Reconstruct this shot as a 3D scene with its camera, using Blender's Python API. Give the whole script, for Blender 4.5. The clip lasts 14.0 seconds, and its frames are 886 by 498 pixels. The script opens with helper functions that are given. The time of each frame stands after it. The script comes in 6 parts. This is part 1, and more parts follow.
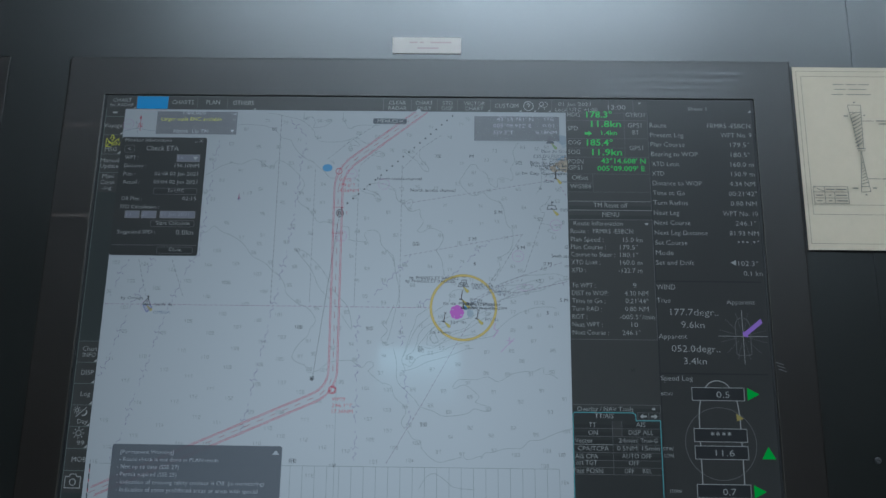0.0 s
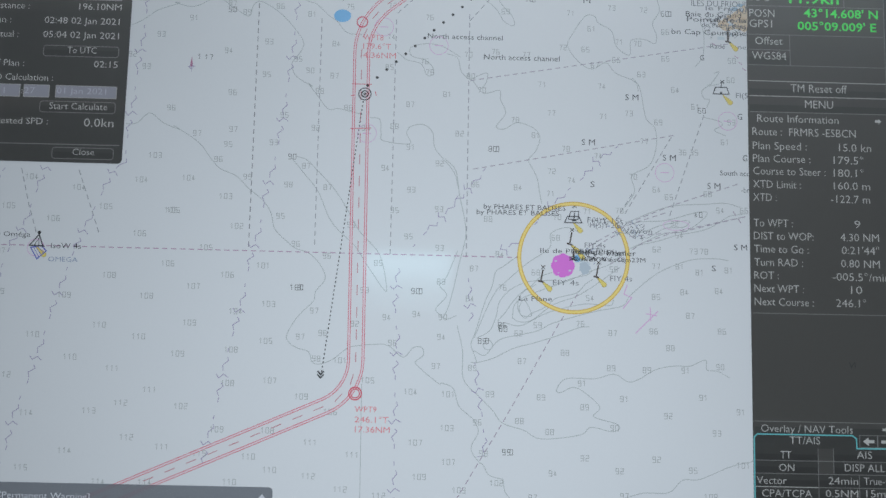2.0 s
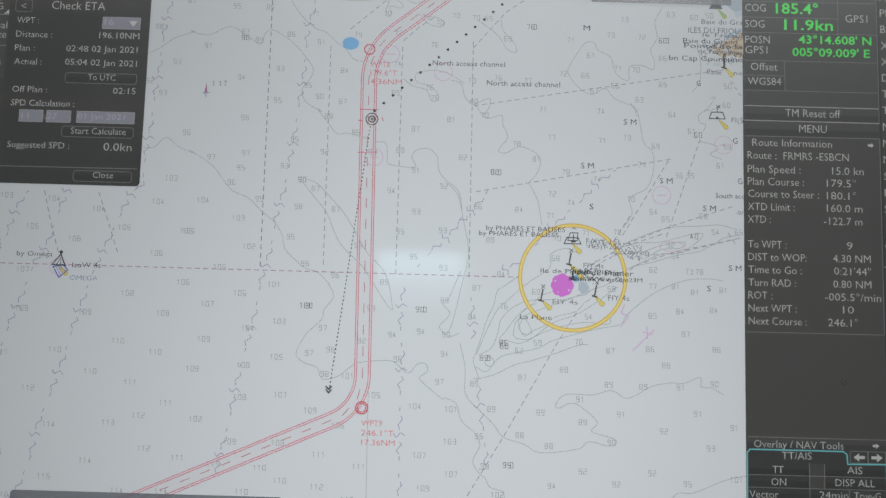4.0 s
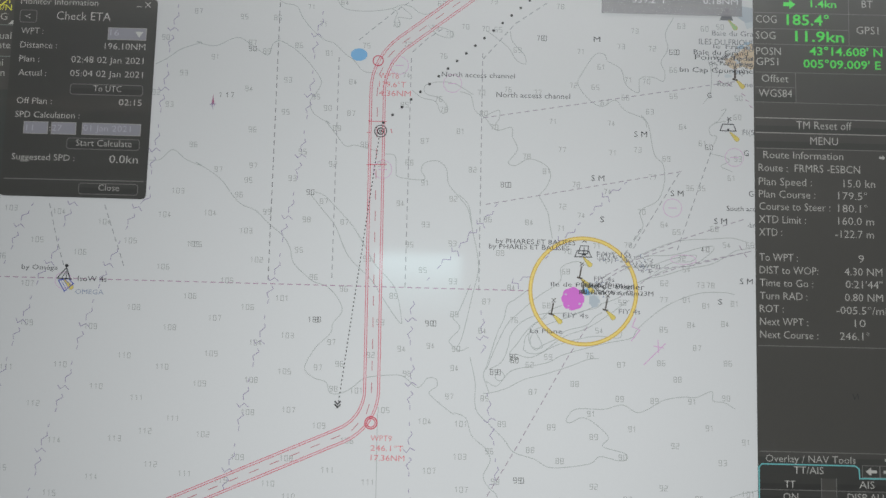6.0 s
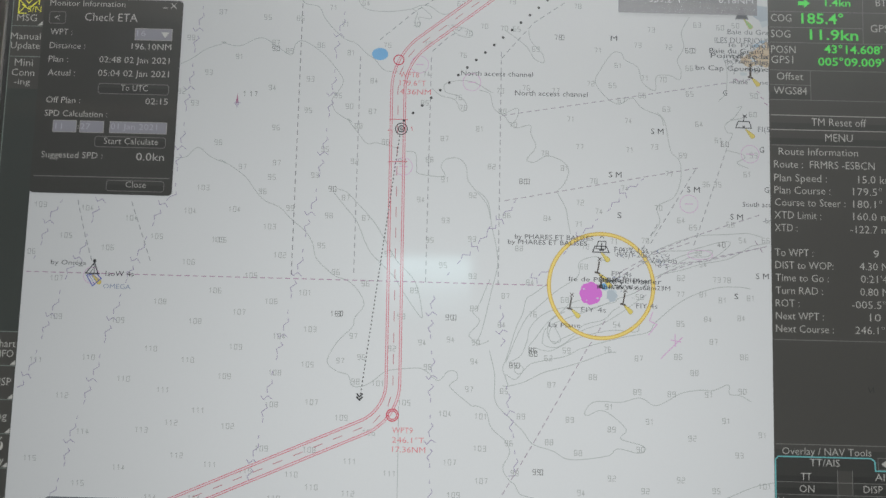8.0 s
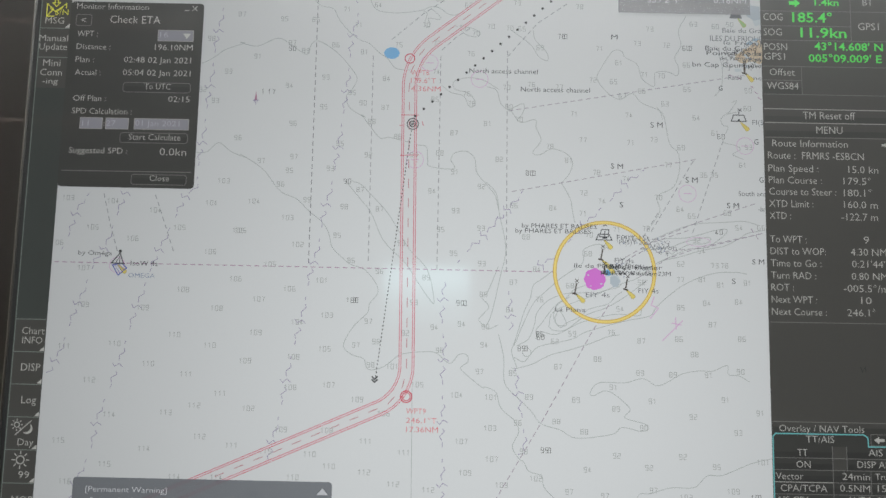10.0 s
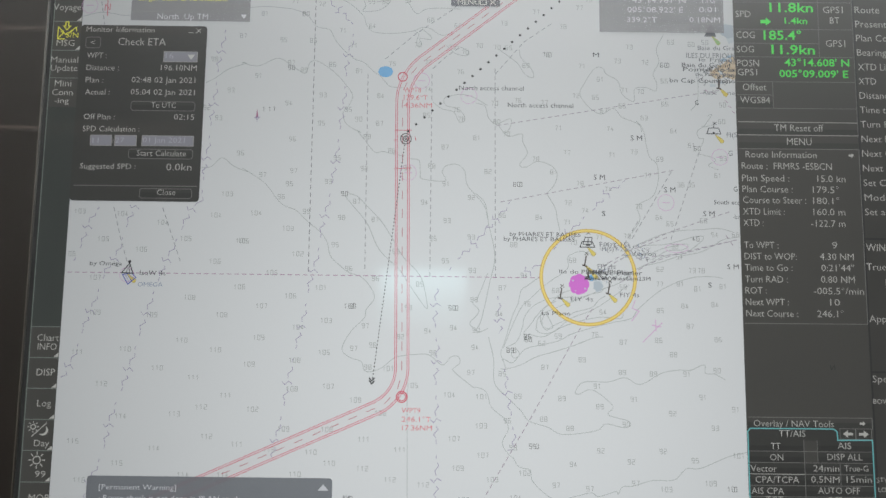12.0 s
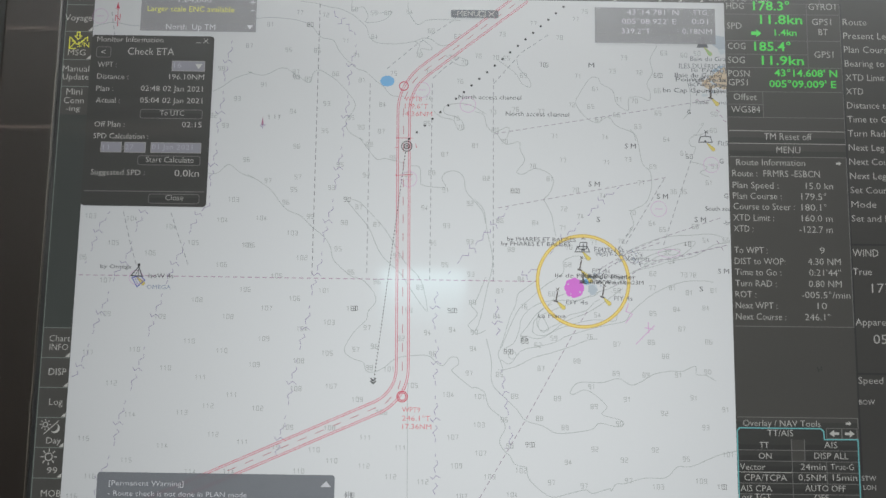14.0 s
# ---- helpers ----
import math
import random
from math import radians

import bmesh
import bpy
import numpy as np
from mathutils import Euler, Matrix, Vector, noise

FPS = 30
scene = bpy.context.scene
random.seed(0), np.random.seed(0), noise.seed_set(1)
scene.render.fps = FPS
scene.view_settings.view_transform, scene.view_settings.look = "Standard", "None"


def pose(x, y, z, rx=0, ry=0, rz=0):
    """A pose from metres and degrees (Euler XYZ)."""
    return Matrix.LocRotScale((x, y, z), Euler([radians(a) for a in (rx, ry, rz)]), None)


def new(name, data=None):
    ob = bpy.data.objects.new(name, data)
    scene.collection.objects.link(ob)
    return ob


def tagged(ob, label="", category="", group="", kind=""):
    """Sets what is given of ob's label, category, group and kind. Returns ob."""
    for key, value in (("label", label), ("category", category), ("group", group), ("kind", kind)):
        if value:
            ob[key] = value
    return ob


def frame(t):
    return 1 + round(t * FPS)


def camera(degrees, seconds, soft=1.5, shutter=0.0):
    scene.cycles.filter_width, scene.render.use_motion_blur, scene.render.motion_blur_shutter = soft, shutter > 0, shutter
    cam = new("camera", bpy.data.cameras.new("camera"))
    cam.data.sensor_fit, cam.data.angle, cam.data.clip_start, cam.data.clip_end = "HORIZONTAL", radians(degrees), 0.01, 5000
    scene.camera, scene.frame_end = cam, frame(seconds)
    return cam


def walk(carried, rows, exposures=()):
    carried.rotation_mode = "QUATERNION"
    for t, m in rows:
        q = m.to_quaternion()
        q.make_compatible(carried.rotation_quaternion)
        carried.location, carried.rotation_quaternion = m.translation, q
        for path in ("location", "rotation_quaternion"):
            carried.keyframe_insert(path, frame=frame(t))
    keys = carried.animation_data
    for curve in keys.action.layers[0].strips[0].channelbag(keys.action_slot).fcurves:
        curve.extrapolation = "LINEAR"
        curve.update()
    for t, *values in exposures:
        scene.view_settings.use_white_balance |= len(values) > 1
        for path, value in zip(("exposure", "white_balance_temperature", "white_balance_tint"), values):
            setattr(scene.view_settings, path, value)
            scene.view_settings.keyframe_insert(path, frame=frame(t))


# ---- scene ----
cam = camera(58.3, 14.0, soft=1.5)
# seconds, eye x y z, yaw, pitch, roll
ROWS = [
    (0.0, 0.0260, -0.6318, 1.0187, 0.93, 13.26, 0.86),
    (0.3, -0.0083, -0.5775, 1.0407, -0.84, 12.17, -0.08),
    (0.5, -0.0359, -0.5501, 1.0543, -2.33, 10.98, -0.21),
    (0.8, -0.0528, -0.5064, 1.0498, -2.91, 9.82, -0.28),
    (1.0, -0.0526, -0.4840, 1.0491, -3.28, 9.17, 0.04),
    (1.2, -0.0424, -0.4581, 1.0530, -2.66, 8.54, 0.15),
    (1.5, -0.0381, -0.4151, 1.0666, -2.24, 6.92, 0.99),
    (2.0, -0.0355, -0.3789, 1.0834, -0.84, 5.84, 1.37),
    (2.5, -0.0352, -0.3805, 1.0865, -0.35, 5.61, 1.52),
    (3.0, -0.0318, -0.3806, 1.0903, -0.17, 5.43, 1.53),
    (3.5, -0.0282, -0.3862, 1.0887, 0.16, 5.51, 1.58),
    (4.0, -0.0307, -0.3946, 1.0935, 0.19, 5.58, 1.61),
    (4.2, -0.0356, -0.3947, 1.0958, 0.30, 5.51, 1.66),
    (6.3, -0.0393, -0.3917, 1.1026, -0.20, 5.57, 1.54),
    (6.5, -0.0409, -0.3916, 1.1063, -0.10, 5.61, 1.59),
    (7.0, -0.0375, -0.3916, 1.1005, 0.16, 5.82, 1.61),
    (7.5, -0.0391, -0.3998, 1.0937, 0.33, 6.03, 1.62),
    (8.0, -0.0438, -0.3985, 1.0952, 0.44, 5.84, 1.58),
    (8.2, -0.0497, -0.3928, 1.0945, 0.44, 6.24, 1.60),
    (10.3, -0.0504, -0.4229, 1.0800, 0.22, 6.78, 1.06),
    (10.5, -0.0486, -0.4276, 1.0802, 0.22, 6.79, 0.93),
    (11.0, -0.0471, -0.4340, 1.0809, 0.07, 6.82, 0.69),
    (11.5, -0.0484, -0.4375, 1.0805, -0.06, 6.89, 0.70),
    (12.0, -0.0482, -0.4402, 1.0811, -0.02, 6.91, 0.70),
    (12.5, -0.0490, -0.4415, 1.0816, -0.00, 6.81, 0.68),
    (13.0, -0.0503, -0.4440, 1.0814, 0.05, 6.91, 0.75),
    (13.5, -0.0489, -0.4488, 1.0794, 0.11, 7.08, 0.79),
    (14.0, -0.0478, -0.4545, 1.0822, -0.00, 6.87, 0.84),
]
walk(cam, [(t, pose(x, y, z, 90 + pitch, 0, yaw) @ pose(0, 0, 0, 0, 0, roll)) for t, x, y, z, yaw, pitch, roll in ROWS],
     exposures=[(0.0, -1.02, 5250, 3), (0.5, -0.55, 5300, 4), (1.0, -0.22, 5500, 6), (1.5, -0.23, 5650, 7), (2.2, -0.22, 5900, 8.8), (3.0, -0.19, 6100, 9.5), (4.2, -0.18, 6300, 10),
                (7.0, -0.16, 6500, 10), (8.2, -0.15, 6500, 10), (11.0, -0.09, 6480, 10), (14.0, -0.05, 6450, 10)])

# ---------------------------------------------------------------- light
world = bpy.data.worlds.new("world")
world.use_nodes = True
world.node_tree.nodes["Background"].inputs[0].default_value = (0.5, 0.6, 0.7, 1)
world.node_tree.nodes["Background"].inputs[1].default_value = 0.05
scene.world = world
LAMP, WINDOW, LOUVRE, STRIP = 30.0, 9.0, 3.3, 1.7          # radiance of the ceiling lamp, the back window, the louvred lamp and the strip lights


# ---------------------------------------------------------------- materials
def linear(rgb):
    return tuple((c / 255 / 12.92 if c < 10.3 else ((c / 255 + 0.055) / 1.055) ** 2.4) for c in rgb)


def shader(name, color, rough, metal=0.0, grain=0.0, scale=200.0, bump=0.0, spec=0.5):
    m = bpy.data.materials.new(name)
    m.use_nodes = True
    nodes, links = m.node_tree.nodes, m.node_tree.links
    b = nodes["Principled BSDF"]
    b.inputs["Base Color"].default_value = (*color, 1)
    b.inputs["Roughness"].default_value = rough
    b.inputs["Metallic"].default_value = metal
    b.inputs["Specular IOR Level"].default_value = spec
    if grain:
        at = nodes.new("ShaderNodeTexCoord")
        fine, wide = nodes.new("ShaderNodeTexNoise"), nodes.new("ShaderNodeTexNoise")
        fine.inputs["Scale"].default_value, wide.inputs["Scale"].default_value = scale, scale / 40
        fine.inputs["Detail"].default_value = 6
        mix, ramp = nodes.new("ShaderNodeMath"), nodes.new("ShaderNodeMapRange")
        links.new(at.outputs["Object"], fine.inputs["Vector"])
        links.new(at.outputs["Object"], wide.inputs["Vector"])
        links.new(fine.outputs["Fac"], mix.inputs[0])
        links.new(wide.outputs["Fac"], mix.inputs[1])
        mix.operation = "ADD"
        links.new(mix.outputs[0], ramp.inputs["Value"])
        ramp.inputs["From Min"].default_value, ramp.inputs["From Max"].default_value = 0.5, 1.5
        ramp.inputs["To Min"].default_value, ramp.inputs["To Max"].default_value = 1 - grain, 1 + grain
        tint = nodes.new("ShaderNodeMixRGB")
        tint.blend_type = "MULTIPLY"
        tint.inputs[0].default_value = 1
        tint.inputs[1].default_value = (*color, 1)
        links.new(ramp.outputs[0], tint.inputs[2])
        links.new(tint.outputs[0], b.inputs["Base Color"])
        rr = nodes.new("ShaderNodeMath")
        rr.operation = "MULTIPLY"
        rr.inputs[1].default_value = rough
        links.new(ramp.outputs[0], rr.inputs[0])
        links.new(rr.outputs[0], b.inputs["Roughness"])
        if bump:
            bp = nodes.new("ShaderNodeBump")
            bp.inputs["Strength"].default_value, bp.inputs["Distance"].default_value = bump, 0.0004
            links.new(fine.outputs["Fac"], bp.inputs["Height"])
            links.new(bp.outputs[0], b.inputs["Normal"])
    return m


def lit(name, rgb, cover=1.0, uneven=0.0, edge=0.50):
    """A lit colour of the display under its satin front film; cover below 1 lets what is drawn beneath show through,
    edge is the share of the emission left at the far end of its fade."""
    m = shader(name, (0.010, 0.010, 0.010), 0.31, spec=0.48)
    nodes, links = m.node_tree.nodes, m.node_tree.links
    b = nodes["Principled BSDF"]
    b.inputs["Coat Weight"].default_value, b.inputs["Coat Roughness"].default_value, b.inputs["Coat IOR"].default_value = 0.8, 0.065, 1.4
    b.inputs["Emission Color"].default_value = (*linear(rgb), 1)
    # the emission fades with distance from a point low and left of the display's middle
    at, apart, fall = nodes.new("ShaderNodeTexCoord"), nodes.new("ShaderNodeVectorMath"), nodes.new("ShaderNodeMapRange")
    apart.operation = "DISTANCE"
    apart.inputs[1].default_value = (-0.018, 0.0, 1.05)
    links.new(at.outputs["Object"], apart.inputs[0])
    links.new(apart.outputs["Value"], fall.inputs["Value"])
    fall.interpolation_type = "SMOOTHSTEP"
    fall.inputs["From Min"].default_value, fall.inputs["From Max"].default_value = 0.02, 0.36
    fall.inputs["To Min"].default_value, fall.inputs["To Max"].default_value = 1.0, edge
    links.new(fall.outputs[0], b.inputs["Emission Strength"])
    if uneven:
        at, wide = nodes.new("ShaderNodeTexCoord"), nodes.new("ShaderNodeTexNoise")
        fine = nodes.new("ShaderNodeTexNoise")
        wide.inputs["Scale"].default_value, fine.inputs["Scale"].default_value = 9.0, 900.0
        ramp, add = nodes.new("ShaderNodeMapRange"), nodes.new("ShaderNodeMath")
        links.new(at.outputs["Object"], wide.inputs["Vector"])
        links.new(at.outputs["Object"], fine.inputs["Vector"])
        links.new(wide.outputs["Fac"], add.inputs[0])
        links.new(fine.outputs["Fac"], add.inputs[1])
        links.new(add.outputs[0], ramp.inputs["Value"])
        ramp.inputs["From Min"].default_value, ramp.inputs["From Max"].default_value = 0.6, 1.4
        ramp.inputs["To Min"].default_value, ramp.inputs["To Max"].default_value = 1 - uneven, 1 + uneven
        both = nodes.new("ShaderNodeMath")
        both.operation = "MULTIPLY"
        links.new(ramp.outputs[0], both.inputs[0])
        links.new(fall.outputs[0], both.inputs[1])
        links.new(both.outputs[0], b.inputs["Emission Strength"])
    if cover < 1:
        clear, mix = nodes.new("ShaderNodeBsdfTransparent"), nodes.new("ShaderNodeMixShader")
        mix.inputs[0].default_value = cover
        links.new(clear.outputs[0], mix.inputs[1])
        links.new(b.outputs[0], mix.inputs[2])
        links.new(mix.outputs[0], nodes["Material Output"].inputs["Surface"])
    return m


def glow(name, color, strength):
    m = bpy.data.materials.new(name)
    m.use_nodes = True
    b = m.node_tree.nodes["Principled BSDF"]
    b.inputs["Base Color"].default_value = (*color, 1)
    b.inputs["Emission Color"].default_value = (*color, 1)
    b.inputs["Emission Strength"].default_value = strength
    return m


CONSOLE = shader("grey_console_paint", (0.0050, 0.0058, 0.0050), 0.36, grain=0.12, scale=400, bump=0.12, spec=1.0)
CONSOLE_EDGE = shader("dark_seam", (0.03, 0.03, 0.03), 0.7)
BEZEL = shader("black_gloss_bezel", (0.009, 0.0063, 0.0045), 0.44, grain=0.12, scale=300, spec=0.7)
BEZEL.node_tree.nodes["Principled BSDF"].inputs["Coat Weight"].default_value = 0.8
BEZEL.node_tree.nodes["Principled BSDF"].inputs["Coat Roughness"].default_value = 0.012
GASKET = shader("black_rubber", (0.008, 0.008, 0.008), 0.6)
PAPER = shader("aged_paper", (0.485, 0.405, 0.30), 0.7, grain=0.06, scale=120, bump=0.1)
INK = shader("faded_ink", (0.17, 0.16, 0.14), 0.8)
PLAQUE = shader("cream_plastic_label", (0.44, 0.39, 0.345), 0.4, grain=0.05, scale=150)
PLAQUE_INK = shader("faded_red_print", (0.36, 0.27, 0.25), 0.6)
STEEL = shader("screw_steel", (0.4, 0.4, 0.4), 0.35, metal=1.0)
WALL = shader("brown_wall_paint", (0.075, 0.058, 0.046), 0.6, grain=0.06, scale=40)
CEILING = shader("white_ceiling_paint", (0.42, 0.42, 0.41), 0.6, grain=0.05, scale=40)
FLOOR = shader("dark_deck_covering", (0.034, 0.036, 0.037), 0.55, grain=0.15, scale=60, bump=0.1)
MARK = shader("dull_grey_print", (0.2, 0.2, 0.2), 0.5)
RIM = shader("bezel_rim_highlight", (0.075, 0.07, 0.055), 0.45, grain=0.2, scale=300)
TRIM = shader("pale_metal_trim", (0.6, 0.58, 0.55), 0.4, metal=0.0)
LAMP_GLOW = glow("lamp_diffuser", (0.96, 0.985, 0.97), LAMP)
STRIP_GLOW = glow("strip_light_cover", (1.0, 0.75, 0.62), STRIP)
LOUVRE_GLOW = glow("louvre_tube", (0.9, 0.95, 1.0), LOUVRE)
WINDOW_GLOW = glow("daylit_pane", (0.62, 0.94, 1.0), WINDOW)
# the pane's glow is dimmed towards its foot, so its mirrored patch fades downwards
nodes, links = WINDOW_GLOW.node_tree.nodes, WINDOW_GLOW.node_tree.links
at, apart, rise = nodes.new("ShaderNodeTexCoord"), nodes.new("ShaderNodeSeparateXYZ"), nodes.new("ShaderNodeMapRange")
links.new(at.outputs["Object"], apart.inputs[0])
links.new(apart.outputs["Z"], rise.inputs["Value"])
rise.interpolation_type = "SMOOTHSTEP"
rise.inputs["From Min"].default_value, rise.inputs["From Max"].default_value = 1.20, 1.395
rise.inputs["To Min"].default_value, rise.inputs["To Max"].default_value = 0.10 * WINDOW, 1.0 * WINDOW
links.new(rise.outputs[0], nodes["Principled BSDF"].inputs["Emission Strength"])

SEA = lit("chart_sea", (208, 212, 213), uneven=0.014)
PANEL = lit("display_panel_grey", (61, 61, 58), uneven=0.03, edge=0.80)
PANEL_DARK = lit("display_panel_dark", (49, 50, 48), uneven=0.03, edge=0.80)
PANEL_LOW = lit("display_cell_dark", (41, 42, 41), uneven=0.03, edge=0.80)
PANEL_CONN = lit("display_conning_grey", (51, 51, 49), uneven=0.03, edge=0.85)
PANEL_SIDE = lit("display_side_bar", (60, 66, 63), uneven=0.03)
FIELD = lit("entry_field", (124, 125, 133), edge=0.78)
UI_LINE = lit("panel_rule", (112, 113, 110), edge=0.78)
UI_EDGE = lit("menu_button_edge", (118, 128, 122), edge=0.78)
UI_RULE = lit("panel_bright_rule", (150, 150, 146), edge=0.78)
UI_TEXT = lit("panel_text", (166, 167, 162), edge=0.88)
UI_DIM = lit("entry_text", (154, 154, 162), edge=0.78)
UI_WARN = lit("warning_text", (186, 189, 193), edge=0.78)
UI_LIGHT = lit("pale_text", (188, 189, 192), edge=0.78)
UI_YELLOW = lit("yellow_text", (222, 222, 70), edge=0.78)
UI_GREEN = lit("green_digits", (78, 218, 86), edge=0.78)
UI_BLUE = lit("blue_button", (36, 150, 215), edge=0.78)
UI_CYAN = lit("cyan_tab_line", (100, 176, 178), edge=0.78)
UI_BLACK = lit("display_black", (34, 36, 38), edge=0.78)
UI_VIOLET = lit("violet_wind_arrow", (165, 120, 215), edge=0.78)
UI_ARROW_GREEN = lit("green_arrow", (36, 185, 50), edge=0.78)
UI_OLIVE = lit("ochre_marker", (165, 150, 80), edge=0.78)
VEIL = lit("veil_grey", (134, 135, 138), cover=0.78)
VEIL_DARK = lit("veil_dark", (92, 97, 104), cover=0.86)
CONTOUR = lit("contour_grey", (156, 165, 163))
SOUNDING = lit("sounding_grey", (150, 156, 154))
SOUNDING_DARK = lit("sounding_dark", (84, 88, 86))
CABLE = lit("cable_mauve", (142, 132, 166))
CHART_BLACK = lit("chart_black", (58, 61, 65))
CHART_GREY = lit("chart_grey_text", (108, 112, 116))
CHART_BLUE = lit("chart_slate_text", (128, 142, 168))
CHART_PINK = lit("chart_pink_text", (208, 120, 126))
DASH_1 = lit("dash_dark", (112, 114, 118))
DASH_2 = lit("dash_grey", (142, 146, 150))
DASH_3 = lit("dash_mauve", (160, 120, 152))
DASH_4 = lit("dash_slate", (152, 146, 158))
DASH_5 = lit("dash_plum", (150, 136, 152))
RED = lit("route_red", (196, 70, 90))
RED_PALE = lit("route_corridor", (208, 210, 211))
PINK_FILL = lit("route_edge_pink", (213, 201, 206))
AXIS = lit("route_axis_red", (178, 104, 114))
DOT = lit("track_black", (44, 46, 48))
YELLOW = lit("ring_yellow", (198, 164, 66))
RING_FILL = lit("ring_pale_yellow", (226, 205, 118))
FLARE = lit("light_flare_yellow", (214, 198, 104))
FLARE_GREEN = lit("light_flare_green", (150, 190, 130))
MAGENTA = lit("area_magenta", (205, 112, 204))
MAGENTA_PALE = lit("symbol_pale_magenta", (204, 164, 202))
LAND_DARK = lit("land_tan", (180, 167, 143))
LAND = lit("land_ochre", (202, 186, 160))
LAND_ORANGE = lit("land_orange", (196, 174, 148))
SHALLOW_BAND = lit("shallow_band", (156, 182, 200))
SHALLOW_DULL = lit("shallow_dull", (172, 184, 192))
SHALLOW = lit("shallow_blue", (110, 172, 218))
SHALLOW_PALE = lit("shallow_pale", (190, 201, 207))
BUOY_BLUE = lit("buoy_blue", (86, 96, 176))
SPAR = lit("spar_plum", (164, 96, 130))
BUOY_DARK = lit("buoy_dark", (70, 62, 56))

# ---------------------------------------------------------------- helpers
CENTRE, TOP = 234.7, 1.3              # the display's middle in units of its drawing, and its upper edge in m
WIDE, HIGH = 469.4, 293.4             # the display's lit area in units of its drawing
UNIT = 0.55 / WIDE                    # a unit of the drawing in m: the lit area is 0.55 m wide, a 26-inch panel


def spot(u, v, out=0.0):
    """A place on the front: u units from the display's left edge, v below its top, out before its plane."""
    return Vector(((u - CENTRE) * UNIT, -out * UNIT, TOP - v * UNIT))


def part(name, bm, material, parent=None, label=""):
    me = bpy.data.meshes.new(name)
    bm.to_mesh(me)
    bm.free()
    me.materials.append(material)
    ob = new(name, me)
    if parent is not None:
        ob.parent = parent
        if parent.type == "EMPTY":
            ob.matrix_parent_inverse = Matrix.Translation(-parent.location)
    return tagged(ob, label)


def thing(name, at, label, category, kind=""):
    ob = new(name)
    ob.location = at
    ob.empty_display_size = 0.02
    return tagged(ob, label, category, kind=kind)


def block(bm, u0, v0, u1, v1, out0, out1, bevel=0.0):
    """A slab between two corners on the front and two depths, in units."""
    a, b = spot(u0, v0, out0), spot(u1, v1, out1)
    made = bmesh.ops.create_cube(bm, size=1.0, matrix=Matrix.Translation((a + b) / 2) @ Matrix.Diagonal((abs(b.x - a.x), abs(b.y - a.y), abs(b.z - a.z), 1)))
    if bevel:
        edges = {e for v in made["verts"] for e in v.link_edges}
        bmesh.ops.bevel(bm, geom=list(edges), offset=bevel * UNIT, segments=2, profile=0.6, affect="EDGES")
    return bm


def box(x0, y0, z0, x1, y1, z1, bevel=0.0):
    bm = bmesh.new()
    bmesh.ops.create_cube(bm, size=1.0, matrix=Matrix.Translation(((x0 + x1) / 2, (y0 + y1) / 2, (z0 + z1) / 2)) @ Matrix.Diagonal((x1 - x0, y1 - y0, z1 - z0, 1)))
    if bevel:
        bmesh.ops.bevel(bm, geom=bm.edges[:], offset=bevel, segments=2, profile=0.6, affect="EDGES")
    return bm


def outline(u0, v0, u1, v1, r=0.0, n=5):
    """The corners of a rectangle, rounded by r, as a closed ring."""
    if r <= 0:
        return [(u0, v0), (u1, v0), (u1, v1), (u0, v1)]
    ring = []
    for cu, cv, a in ((u1 - r, v0 + r, -90), (u1 - r, v1 - r, 0), (u0 + r, v1 - r, 90), (u0 + r, v0 + r, 180)):
        ring += [(cu + r * math.cos(radians(a + 90 * k / n)), cv + r * math.sin(radians(a + 90 * k / n))) for k in range(n + 1)]
    return ring


def fill(bm, ring, out):
    bm.faces.new([bm.verts.new(spot(u, v, out)) for u, v in reversed(ring)])
    return bm


def stroke(bm, line, width, out, closed=False):
    """A flat line of even width through the points."""
    pts = [Vector(p) for p in line]
    n = len(pts)
    if n < 2:
        return bm
    left, right = [], []
    for k, p in enumerate(pts):
        a = pts[k - 1] if k or closed else p
        b = pts[(k + 1) % n] if k < n - 1 or closed else p
        d1, d2 = (p - a), (b - p)
        d1 = d1.normalized() if d1.length > 1e-6 else d2.normalized()
        d2 = d2.normalized() if d2.length > 1e-6 else d1
        d = (d1 + d2)
        d = d.normalized() if d.length > 1e-4 else d1
        off = Vector((d.y, -d.x)) * (width / 2 / max(0.5, d.dot(d1)))
        left.append(bm.verts.new(spot(*(p + off), out)))
        right.append(bm.verts.new(spot(*(p - off), out)))
    for k in range(n if closed else n - 1):
        j = (k + 1) % n
        bm.faces.new((left[k], right[k], right[j], left[j]))
    return bm


def circle(u, v, r, n=40, ry=None, a0=0.0, a1=360.0):
    full = abs(a1 - a0) >= 360
    return [(u + r * math.cos(radians(a0 + (a1 - a0) * k / n)), v + (ry or r) * math.sin(radians(a0 + (a1 - a0) * k / n))) for k in range(n if full else n + 1)]


def smooth(points, steps=6):
    """A flowing line through the points."""
    pts = [Vector(p) for p in points]
    if len(pts) < 3:
        return pts
    pts = [2 * pts[0] - pts[1], *pts, 2 * pts[-1] - pts[-2]]
    line = []
    for a, b, c, d in zip(pts, pts[1:], pts[2:], pts[3:]):
        for k in range(steps):
            t = k / steps
            line.append(0.5 * (2 * b + (c - a) * t + (2 * a - 5 * b + 4 * c - d) * t * t + (3 * b - a - 3 * c + d) * t ** 3))
    return line + [pts[-2]]


